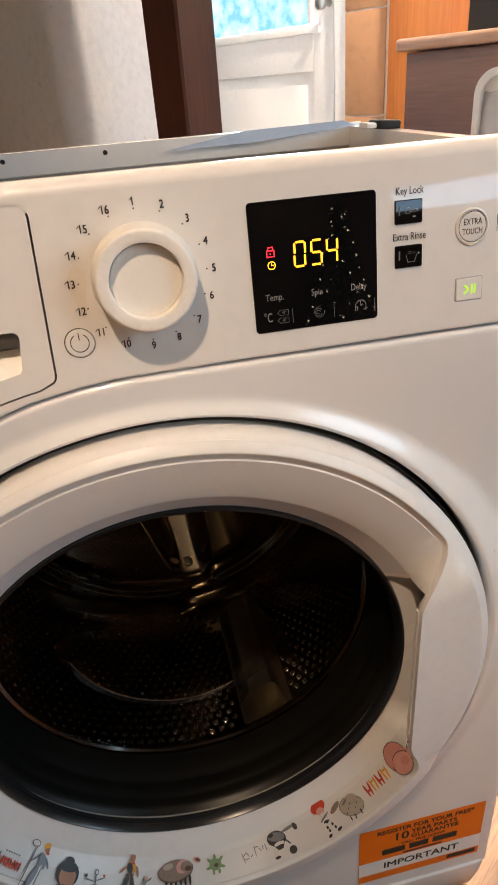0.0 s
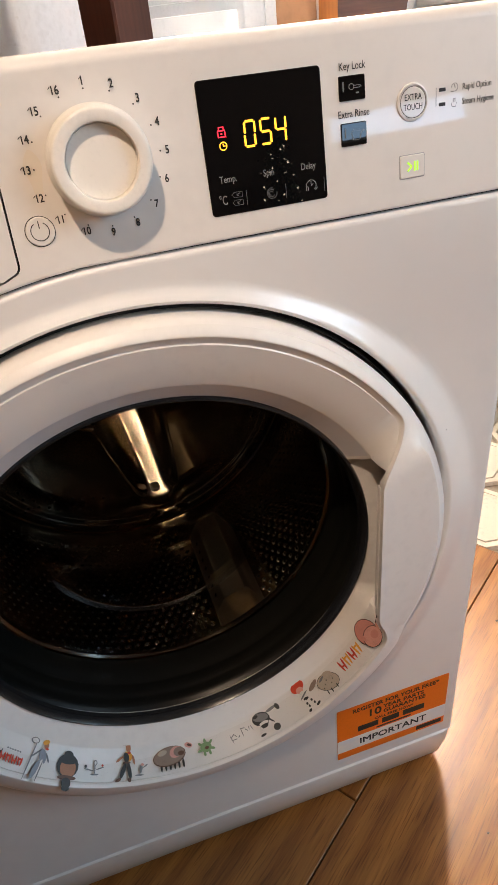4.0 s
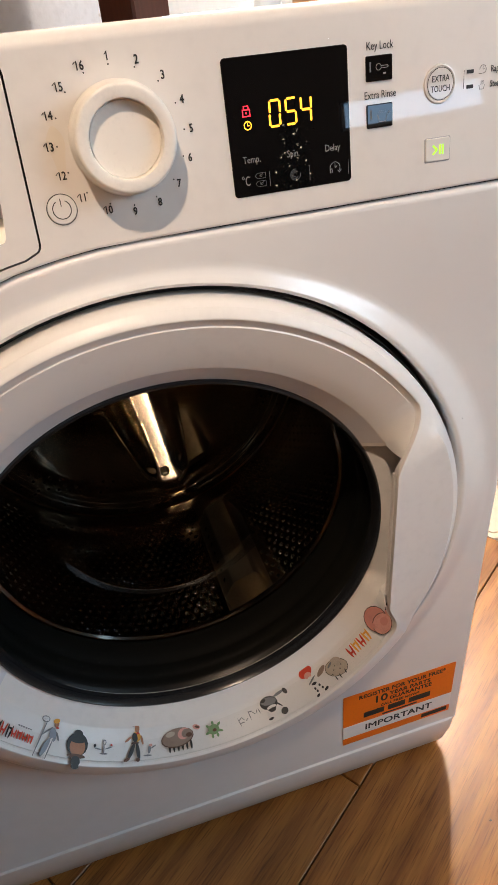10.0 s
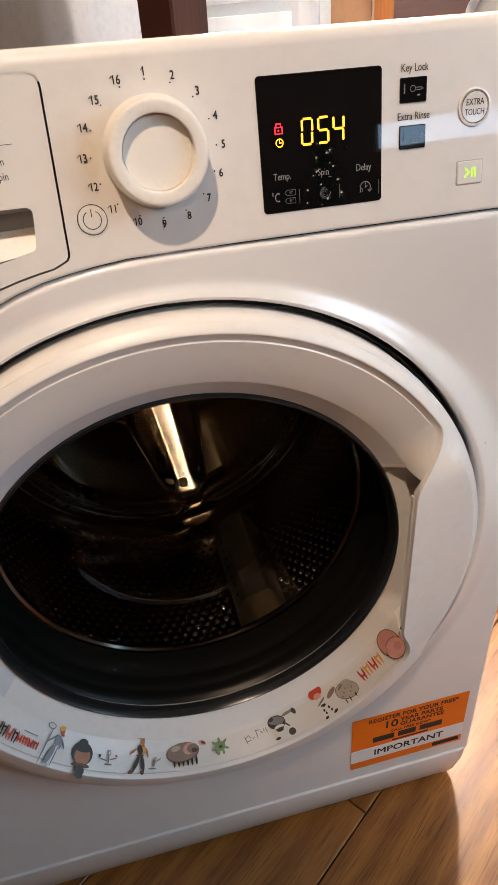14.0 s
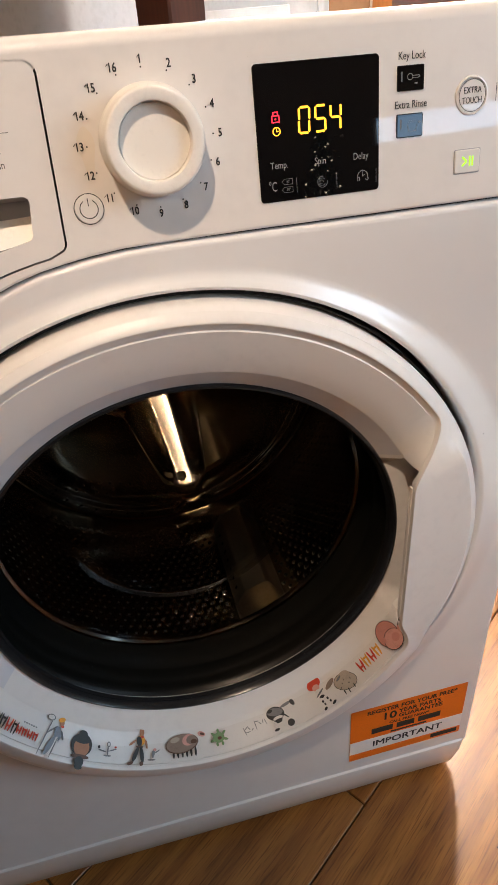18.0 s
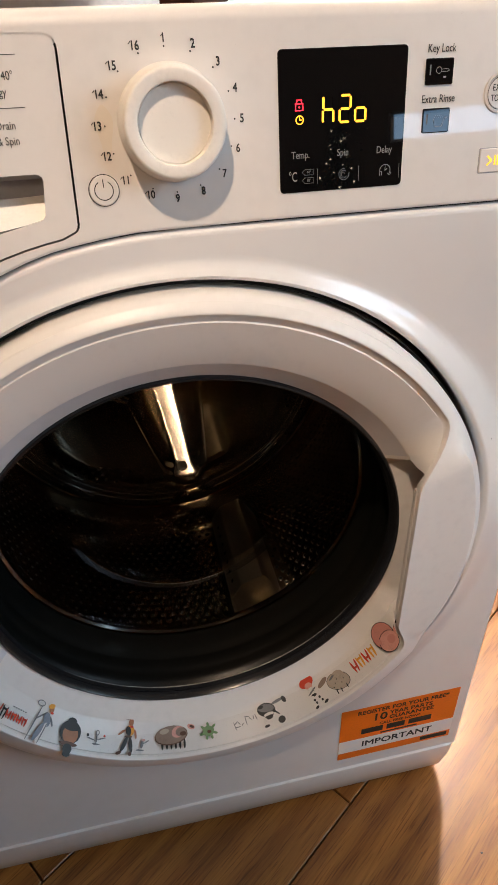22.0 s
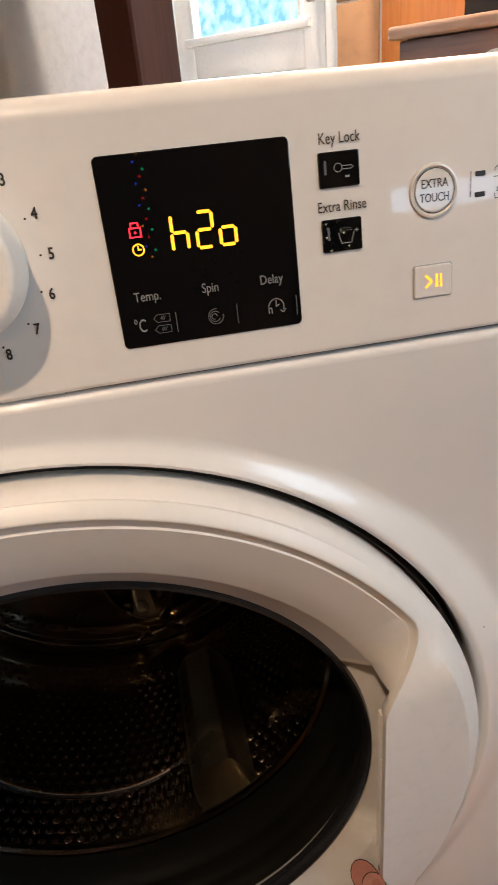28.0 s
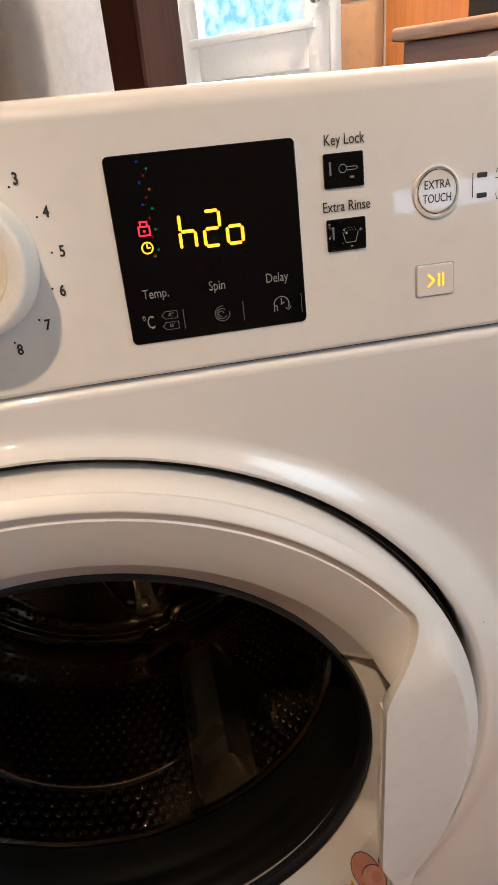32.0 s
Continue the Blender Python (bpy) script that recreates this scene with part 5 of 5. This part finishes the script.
    for k in range(60):
        a = 6.0 * k
        for r in (0.2205, 0.2145):
            hole(Vector((CX + r * math.cos(radians(a)), back(a, r) - 0.0004, ZC + r * math.sin(radians(a)))), *flat, 0.0019, 0.0009)
    for turn in (0, 120, 240):
        for row in range(3):
            for k in range(9 - row):
                x, z = lerp(-0.160, -0.053, (k + 0.5 * row) / 8) - 0.004 * row, lerp(-0.112, -0.143, (k + 0.5 * row) / 8) - 0.0125 * row
                r, a = math.hypot(x, z), math.degrees(math.atan2(z, x)) + turn
                hole(Vector((CX + r * math.cos(radians(a)), back(a, r) - 0.0006, ZC + r * math.sin(radians(a)))), *flat, 0.0023, 0.0010)
    ob = part("drum_hole", holes, HOLE, drum, "rows of dark drain holes")
    ob["kind"] = "stuff"
    ob = part("hole_collar", rims, DRUMSTEEL, drum, "low pressed collars round the drain holes", sharp=80)
    ob["kind"] = "stuff"
    # lifters
    for a in (-70.5, 49.5, 169.5):
        bm = bmesh.new()
        rows = []
        for t in (0, 0.06, 0.5, 0.94, 1):
            y = lerp(0.132, 0.300, t)
            hgt = 0.045 * smooth(min(t, 1 - t) / 0.06 + 0.05)
            rows.append([(-0.034, y, 0), (-0.030, y, -hgt * 0.6), (-0.026, y, -hgt * 0.94), (-0.023, y, -hgt), (0.003, y, -hgt), (0.006, y, -hgt * 0.97), (0.023, y, -hgt * 0.62), (0.030, y, 0)])
        grid(bm, rows)
        lf = part("lifter", bm, LIFTSTEEL, drum, "steel lifter with a row of holes", Matrix.Translation((CX, 0, ZC)) @ pose(0, 0, 0, 0, -(a - 90), 0) @ Matrix.Translation((0, 0, 0.2385)))
        bm = bmesh.new()
        for k in range(7):
            y = 0.162 + 0.0165 * k
            bm.faces.new([bm.verts.new((0.0150 + 0.0003 - 0.0026 * 0.73 * math.cos(q), y + 0.0026 * math.sin(q), -0.0356 - 0.0004 - 0.0026 * 0.68 * math.cos(q))) for q in (0, 1.05, 2.09, 3.14, 4.19, 5.24)])
        part("lifter_hole", bm, HOLE, lf, "dark holes")


def build_label():
    """Guarantee sticker low on the front."""
    lab = thing("guarantee_sticker", "orange and white guarantee sticker with black print on the machine front", "sticker", m=Matrix(((1, 0, 0, 0.1385), (0, 0, -1, -0.0003), (0, 1, 0, 0.0985), (0, 0, 0, 1))))
    w, h = 0.142, 0.0965
    bm = bmesh.new()
    plate(bm, rounded(0, w, 0, h, 0.001, 3), 0, 0.0003)
    part("sheet", bm, LABEL_ORANGE, lab, "orange sheet")
    bm = bmesh.new()
    plate(bm, [(0, 0.013), (w, 0.013), (w, 0.037), (0, 0.037)], 0.0003, 0.0005)
    part("band", bm, LABEL_WHITE, lab, "white band")
    tx = lambda s, x, y, size, al="CENTER", sq=1.0: lettering("inscription", s, x, y, size, INK, lab, z=0.0006, align=al, squeeze=sq, bold=size * 0.016)
    tx("REGISTER FOR YOUR FREE*", 0.074, 0.0875, 0.0098, sq=0.92)
    tx("10", 0.0465, 0.0735, 0.0185)
    tx("YEAR PARTS", 0.058, 0.0775, 0.0095, "LEFT")
    tx("GUARANTEE", 0.058, 0.0688, 0.0095, "LEFT")
    tx("CALL FREE NOW*", 0.072, 0.0598, 0.0062)
    tx("IMPORTANT", 0.072, 0.0245, 0.0150, sq=1.05)
    bars, x = [], 0.026
    for wd in (0.026, 0.022, 0.028):
        bars.append((x, x + wd, 0.0455, 0.0550))
        x += wd + 0.005
    for x0, x1, y0, y1 in bars + [(0.05, 0.095, 0.0395, 0.042), (0.104, 0.138, 0.0035, 0.0105)]:
        bm = bmesh.new()
        plate(bm, [(x0, y0), (x1, y0), (x1, y1), (x0, y1)], 0.0003, 0.0006)
        part("bar", bm, INK, lab, "plain dark bar of print")


def ring_point(a, f):
    """A place on the ring's inner slope: angle in degrees, 0 at the glass side and 1 at the crest."""
    rc, yc, rb, yb = ring_shape(a)
    c, s = math.cos(radians(a)), math.sin(radians(a))
    r0, y0, r1, y1 = rb + 0.0012, yb - 0.0010, rc - 0.0022, yc + 0.0006
    r, y = lerp(r0, r1, f), lerp(y0, y1, f)
    return Vector((CX + r * c, y, ZC + r * s)), Vector((c * (r1 - r0), y1 - y0, s * (r1 - r0))).normalized()


def build_stickers():
    """Small plain coloured patches on a clear strip along the lower door ring."""
    cols = {k: mat("sticker_" + k, c, 0.45, vary=0.15, scale=90) for k, c in dict(pink=(0.56, 0.24, 0.20), rose=(0.63, 0.31, 0.26), red=(0.55, 0.045, 0.015), brown=(0.10, 0.04, 0.02), skin=(0.36, 0.15, 0.07), tan=(0.25, 0.18, 0.14), cream=(0.42, 0.35, 0.28), grey=(0.16, 0.16, 0.165), blue=(0.22, 0.24, 0.28), green=(0.16, 0.27, 0.12), black=(0.015, 0.015, 0.015), ochre=(0.70, 0.32, 0.03), pale=(0.66, 0.63, 0.60)).items()}
    grp = "stickers along the door ring"

    def sticker(label, a, f, patches, lift=0.0012, turn=0.0, grow=1.06):
        """Patches: colour, centre, half width, half height in millimetres, and lean in degrees."""
        p, outv = ring_point(a, f)
        side = Vector((-math.sin(radians(a)), 0, math.cos(radians(a))))
        nrm = side.cross(outv).normalized()
        if nrm.y > 0:
            nrm = -nrm
        yv = -outv
        xv = yv.cross(nrm).normalized()
        m = Matrix.Translation(p + nrm * lift) @ Matrix((xv, yv, nrm)).transposed().to_4x4() @ pose(0, 0, 0, 0, 0, turn)
        ob = thing("sticker", label, "sticker", grp, m)
        for i, (c, x, y, rx, ry, deg) in enumerate(patches):
            bm = bmesh.new()
            x, y, rx, ry = x * grow * 1.12, y * grow * 1.08, rx * grow * 1.14, ry * grow * 1.12
            t, n = radians(deg), 16 if min(rx, ry) > 0.7 else 8
            plate(bm, [((x + rx * math.cos(q) * math.cos(t) - ry * math.sin(q) * math.sin(t)) / 1000, (y + rx * math.cos(q) * math.sin(t) + ry * math.sin(q) * math.cos(t)) / 1000) for q in [2 * math.pi * (j + 0.5) / n for j in range(n)]], 0.00003 * i, 0.00003 * i + 0.0001)
            part("patch", bm, cols[c], ob)
    word = lambda n, step, w, h, cs: [(cs[i % len(cs)], (i - (n - 1) / 2) * step + d, dy, ww, hh, lean) for i in range(n) for d, dy, ww, hh, lean in ((-w, 0, 0.7, h, 6), (w, 0, 0.7, h, -6), (0, h * (0.5 if i % 2 else -0.2), w, 0.7, 0))]
    sticker("pink rounded patch sticker with dark edges on the door ring", -31.8, 0.44, [("black", 0, 1, 9.4, 9.9, 0), ("pink", 0, 1, 8.9, 9.4, 0), ("black", 1, -4.5, 8.6, 7.2, 0), ("rose", 1, -4.5, 8.1, 6.7, 0), ("pink", 3.5, -4.5, 3.4, 2.9, 0), ("pink", -6.0, 0.5, 2.0, 2.6, 40), ("pink", 11, -3, 2.2, 3.4, -30), ("black", 15, 0.5, 4.2, 1.0, 15), ("black", 12.5, -5.0, 1.1, 2.0, 0)], 0.0048, 0.0, 1.18)
    sticker("row of red and ochre letter-shaped bars on the door ring", -41.5, 0.46, word(4, 5.4, 1.5, 4.2, ("red", "ochre")), grow=1.3)
    sticker("cream patch sticker with dark specks on the door ring", -51.5, 0.52, [("black", 0, 0, 10.4, 6.9, -20), ("cream", 0, 0, 10.0, 6.5, -20), ("cream", 1, 3, 6, 5, 0), ("grey", -4, 5, 3, 0.9, 20)] + [("black", -6 + 2.7 * i, -2.6 + 2.2 * (i % 3), 0.5, 0.5, 0) for i in range(5)] + [("black", -5, -7, 0.5, 2.2, 0), ("black", -1, -7.6, 0.5, 2.2, 0), ("black", 5, -7, 0.5, 2, 0), ("tan", -13, 6.0, 5.5, 2.0, 20)])
    sticker("sticker of red, white and black plain shapes on the door ring", -60.5, 0.42, [("red", 0, 10, 6.4, 4.4, 10), ("rose", 0.5, 6.5, 3.3, 2.6, 0), ("pale", 1, 1.5, 3.4, 3.2, 0), ("grey", 1.5, 1.2, 4.8, 0.7, 25), ("black", 1.8, -2.2, 2.4, 1.2, 0), ("pale", 1, -7, 1.9, 4.6, 14), ("pale", 5.5, -7, 1.9, 4.6, 30), ("black", 0.6, -6, 0.9, 1.1, 0), ("black", 1.4, -8.6, 0.8, 1.1, 0), ("black", 5.4, -5.4, 0.9, 1.1, 0), ("black", 6.8, -8.4, 0.9, 1, 0), ("black", 0.2, -12, 1.7, 1.0, 20), ("black", 9.2, -11, 2.2, 1.0, 20)])
    sticker("grey and black plain shapes sticker on the door ring", -73.2, 0.40, [("black", -4, 3, 7.6, 5.4, -15), ("grey", -4, 4.4, 6.8, 3.2, -15), ("black", -8, 6.5, 2.4, 1.4, 0), ("grey", 7, 6.6, 5.4, 1.2, 8), ("black", 12.5, 6, 1.7, 2.8, 20), ("pale", -3, -1, 4.2, 1.5, 0), ("black", -3, -3.4, 4.6, 1.6, 0), ("pale", 1, -6, 1.8, 3.6, -10), ("pale", -7, -6, 1.8, 3.2, 0), ("black", 6, -8.6, 3.0, 2.8, 0), ("black", -7, -9.5, 2.4, 1.0, 0), ("black", 3.6, -1.5, 0.6, 3.6, 40)])
    sticker("thin grey pen-like strokes on the door ring", -81.5, 0.40, [("grey", -9, 0, 0.35, 4, 0), ("grey", -7, 2, 2.2, 0.35, 20), ("grey", -7, -1.6, 2.4, 0.35, -15), ("grey", -5, 0.6, 0.35, 1.6, 20), ("grey", -2.6, -1.5, 1.3, 0.35, 30), ("grey", 1.0, 0, 0.35, 4, -8), ("grey", 2.8, 2.4, 2.2, 0.35, -20), ("grey", 5.0, -0.5, 0.35, 1.7, 30), ("grey", 7.6, -0.5, 0.35, 1.7, -20), ("grey", 9.6, -1.5, 0.35, 2.6, 0)], turn=12)
    sticker("small ragged green patch sticker on the door ring", -92.3, 0.42, [("green", 0, 0, 4.6, 4.0, 0), ("green", -4, 3, 2.4, 1.0, -40), ("green", 4.4, 3, 2.4, 1.0, 40), ("green", -5, -1.6, 2.4, 1.0, 10), ("green", 5, -2, 2.4, 1.0, -20), ("green", 0, 5, 1.0, 2.0, 0), ("brown", 0.6, -0.6, 1.7, 1.3, 0), ("green", -2, -5, 1, 1.6, 0), ("green", 2.4, -5, 1, 1.6, 0)])
    sticker("tan rounded patch sticker with dark strokes on the door ring", -102.5, 0.42, [("black", -9 + 3.6 * i, -6.5, 0.9, 3.6, 0) for i in range(6)] + [("brown", -1.5, 0.5, 13.4, 7.2, 6), ("tan", -1.5, 0.8, 12.8, 6.7, 6), ("rose", 4, 2.8, 5.2, 4.2, 20), ("tan", 6.4, 2.6, 4.2, 3.4, 0), ("brown", 8.2, 1.2, 2.6, 1.7, 0), ("rose", 15, 6.0, 3.2, 2.0, -20), ("brown", 15.6, 6, 2.0, 1.0, -20), ("cream", -7, 3.8, 3.8, 2.0, 10)])
    sticker("slender brown and ochre plain shapes sticker on the door ring", -115.5, 0.42, [("brown", 2.4, 14.4, 5.6, 1.4, 4), ("brown", 2.4, 16.6, 3.0, 2.0, 0), ("skin", 2.4, 11.2, 1.9, 3.4, 0), ("ochre", 1.6, 4.8, 3.6, 3.8, 0), ("black", 0.4, 4.4, 2.2, 3.6, 10), ("red", 2.8, 7.6, 1.5, 0.8, 0), ("skin", -5, 3.2, 3.4, 0.9, 35), ("skin", 6.2, 2.2, 0.9, 3.6, 12), ("brown", 0.6, 0.2, 3.2, 0.9, 0), ("black", -2.6, -5.6, 1.6, 6.0, -24), ("black", 2.6, -6, 1.6, 6.0, 8), ("brown", -6.6, -12, 2.5, 1.2, 20), ("brown", 2.4, -12.4, 1.5, 1.6, 0), ("grey", 12, -5, 1.2, 3.2, -10), ("grey", 10.5, -9.6, 3.4, 0.6, 0), ("grey", 15.5, -3.2, 2.6, 0.5, 30), ("rose", 13.2, -2.0, 1.4, 1.0, 0)])
    sticker("thin grey and red strokes sticker on the door ring", -124.5, 0.50, [("grey", 1, 3.0, 1.5, 2.0, 0), ("pale", 1, 3.0, 0.9, 1.3, 0), ("grey", 0.6, -1.6, 0.6, 3.4, 0), ("grey", -4, -2.0, 4.0, 0.5, -12), ("grey", 4.6, -1.0, 3.6, 0.5, 18), ("red", 6.8, 1.2, 0.9, 0.8, 0), ("grey", 0.6, -5.4, 3.2, 0.6, 0), ("black", -6.8, 0.4, 1.0, 1.2, 0)])
    sticker("black and brown round patch sticker on the door ring", -132, 0.62, [("black", 0, 10.4, 3.8, 3.0, 0), ("black", 0, 2.8, 8.8, 8.2, 0), ("skin", 0.4, 1.2, 6.4, 6.6, 0), ("black", 0, 6.4, 6.8, 2.6, 0), ("brown", 0, -5.6, 7.6, 1.6, 0), ("black", 0, -9.4, 3.8, 3.8, 0), ("black", 0, -13.0, 3.2, 1.8, 0)])
    sticker("slender pale blue and grey plain shapes sticker on the door ring", -140, 0.56, [("skin", 3, 13, 2.0, 2.6, 0), ("ochre", 2.4, 15.0, 2.8, 1.7, 20), ("red", 4, 10.4, 1.4, 0.8, 0), ("blue", 1.4, 4.8, 3.0, 5.0, 14), ("pale", -0.4, -5.4, 2.0, 8.2, -16), ("grey", 0.4, -5.4, 0.5, 8.0, -14), ("blue", -3.2, -5, 2.0, 7.2, -22), ("grey", -4, 6.4, 5.6, 0.6, 40), ("grey", -8.4, 1.0, 0.5, 15.0, -14), ("grey", -7.0, 14.6, 3.4, 2.2, 0), ("pale", -7.0, 14.6, 2.7, 1.6, 0), ("grey", 5.4, 4.4, 0.8, 3.6, 30)])
    sticker("row of red letter-shaped bars on the door ring", -148, 0.64, word(4, 5.0, 1.4, 3.0, ("red",)) + [("grey", -1 + 2.2 * i, 6.2, 0.8, 0.5, 0) for i in range(-2, 4)])
    sticker("row of black and red letter-shaped bars on the door ring", -154.5, 0.62, word(4, 5.6, 1.6, 4.6, ("black", "black", "red")))
    bm = bmesh.new()
    rows = []
    for k in range(61):
        a = lerp(-165, -36, k / 60)
        rows.append([tuple(ring_point(a, f)[0] + Vector((0, -0.0004, 0))) for f in (lerp(0.42, 0.12, smooth((a + 130) / 50)), 0.62, 0.97)])
    grid(bm, rows)
    ob = part("clear_strip", bm, clear("clear_film", (0.95, 0.94, 0.93), 0.25, 1.1), machine, "clear sticker film along the door ring")
    ob.visible_shadow = False


def build_wear():
    """Crumbs on the boards, chips and a stain on the machine."""
    for x, y, r in ((0.292, -0.096, 0.0016), (0.494, 0.172, 0.0024), (0.36, -0.03, 0.0010), (0.45, 0.05, 0.0012)):
        bm = bmesh.new()
        bmesh.ops.create_icosphere(bm, subdivisions=1, radius=r, matrix=Matrix.Translation((0, 0, r * 0.35)) @ Matrix.Diagonal((1.2, 0.8, 0.4, 1)))
        c = thing("crumb", "tiny dark brown crumb lying on the oak boards", "crumb", "crumbs on the floor", pose(x, y, 0.0, 0, 0, 400 * r))
        part("body", bm, INK, c)
    for x, y, z in ((0.158, -0.0262, 0.619), (0.239, -0.0086, 0.548)):
        bm = bmesh.new()
        bmesh.ops.create_icosphere(bm, subdivisions=1, radius=0.0009, matrix=Matrix.Diagonal((1.5, 0.5, 0.8, 1)))
        part("chip", bm, BLACKGAP, machine, "tiny dark chip", pose(x, y, z))
    bm = bmesh.new()
    plate(bm, [(-0.0305 + 0.0042 * math.cos(q) * (1 + 0.25 * math.sin(3 * q)), up(0.7865) + 0.0125 * math.sin(q)) for q in [0.2618 * i for i in range(24)]], 0.00012, 0.00014)
    st = part("stain", bm, clear("yellowish_stain", (0.99, 0.965, 0.91), 0.4, 1.01), machine, "faint yellowish stain beside the knob", PANEL)
    st.visible_shadow = False


build_lights()
build_tree()
build_body()
build_top()
build_panel()
build_drawer()
build_knob()
build_display()
build_buttons()
build_droplets()
build_ring()
build_drum()
build_label()
build_stickers()
build_wear()


# ---- floor pieces ----
def build_floor():
    base = bpy.data.objects["floor"]
    joints = (-2.4, -2.184, -1.968, -1.752, -1.536, -1.32, -1.104, -0.961, -0.745, -0.529, -0.313, -0.097, 0.119, 0.335, 0.551, 0.767, 0.983, 1.199, 1.415, 1.631, 1.847, 2.063, 2.279, 2.495, 2.711, 2.927, 3.143, 3.2)
    rng = random.Random(7)
    for v0, v1 in zip(joints, joints[1:]):
        ends = [U_FRONT]
        e = U_FRONT + rng.uniform(0.4, 1.4)
        if abs(v0 + 0.097) < 0.01:
            e = 0.127 - 2 * 1.3
        if abs(v0 + 0.313) < 0.01:
            e = -0.75 - 2 * 1.3
        while e < U_TILE - 0.2:
            ends.append(e)
            e += 1.3 if abs(v0 + 0.205) < 0.12 else rng.uniform(0.9, 1.5)
        ends.append(U_TILE)
        for u0, u1 in zip(ends, ends[1:]):
            bm = bmesh.new()
            g = 0.0009
            box(bm, u0 + g - (u0 + u1) / 2, u1 - g - (u0 + u1) / 2, v0 + g - (v0 + v1) / 2, v1 - g - (v0 + v1) / 2, -0.012, 0.0, 0.0011, 1)
            ob = new("floorboard", mesh_of("floorboard", bm, FLOORWOOD, False))
            ob.parent = base
            ob.matrix_basis = pose((u0 + u1) / 2, (v0 + v1) / 2, 0)
    # cream tiles with cut corners and an inner ridge line
    tu, tv, cut = 0.168, 0.168, 0.035
    bm = bmesh.new()
    ol = lambda hu, hv, c: [(-hu + c, -hv), (hu - c, -hv), (hu, -hv + c), (hu, hv - c), (hu - c, hv), (-hu + c, hv), (-hu, hv - c), (-hu, -hv + c)]
    plate(bm, ol(tu / 2 - 0.002, tv / 2 - 0.002, cut), -0.012, -0.001, [ol(tu / 2 - 0.014, tv / 2 - 0.014, cut * 0.8)], 0.001)
    plate(bm, ol(tu / 2 - 0.016, tv / 2 - 0.016, cut * 0.8), -0.012, -0.0005, (), 0.001)
    me = mesh_of("floor_tile", bm, TILE, False)
    for i in range(7):
        for k in range(-14, 19):
            ob = new("floor_tile", me)
            ob.parent = base
            ob.matrix_basis = pose(U_TILE + tu * (i + 0.5), tv * (k + (0.5 if i % 2 else 0.0)) - 0.02, 0)


build_floor()


# ---- what changes: the lit bars turn their faces ----
def motions():
    def timeline(states):
        """Rows of a bar from (time, quarter turns): it rolls to its next face within a fifth of a second."""
        rows = [(0.0, states[0][1])]
        for (t, q), (_, p) in zip(states[1:], states):
            n = max(1, abs(q - p))
            rows.append((t - 0.0334 * (2 * n - 1), p))
            for i in range(1, 2 * n):
                rows.append((t - 0.0334 * (2 * n - 1 - i), p + (q - p) * i / (2 * n)))
            rows.append((t + 0.0334, q))
        rows.append((32.0, states[-1][1]))
        return rows
    first = {0: "abcdef", 1: "afgcd", 2: "fgbc"}
    then = {0: "fegc", 1: "abged", 2: "gcde"}
    for key, (ob, m) in DISP.items():
        if key[0] == "colon":
            st = [(0.0, 2)]
            for n in range(22):
                if n + 0.1 < 21.1:
                    st += [(n + 0.1, 0), (n + 0.52, 2)]
        elif key[0] == "play":
            # faces: 0 green, 1 dim orange, 2 amber, 3 off
            st = [(0.0, 0), (21.2, 2), (22.35, 3), (22.6, 2), (25.25, 3), (25.5, 2), (28.15, 3), (28.4, 2), (30.95, 1), (31.3, 2)]
        else:
            a, b = key[1] in first[key[0]], key[1] in then[key[0]]
            if a == b:
                ob.matrix_basis = m @ pose(0, 0, 0, 0 if a else 180)
                continue
            st = [(0.0, 0 if a else 2), (21.2, 0 if b else 2)]
        walk(ob, [(t, m @ pose(0, 0, 0, 90 * q)) for t, q in timeline(st)])


motions()
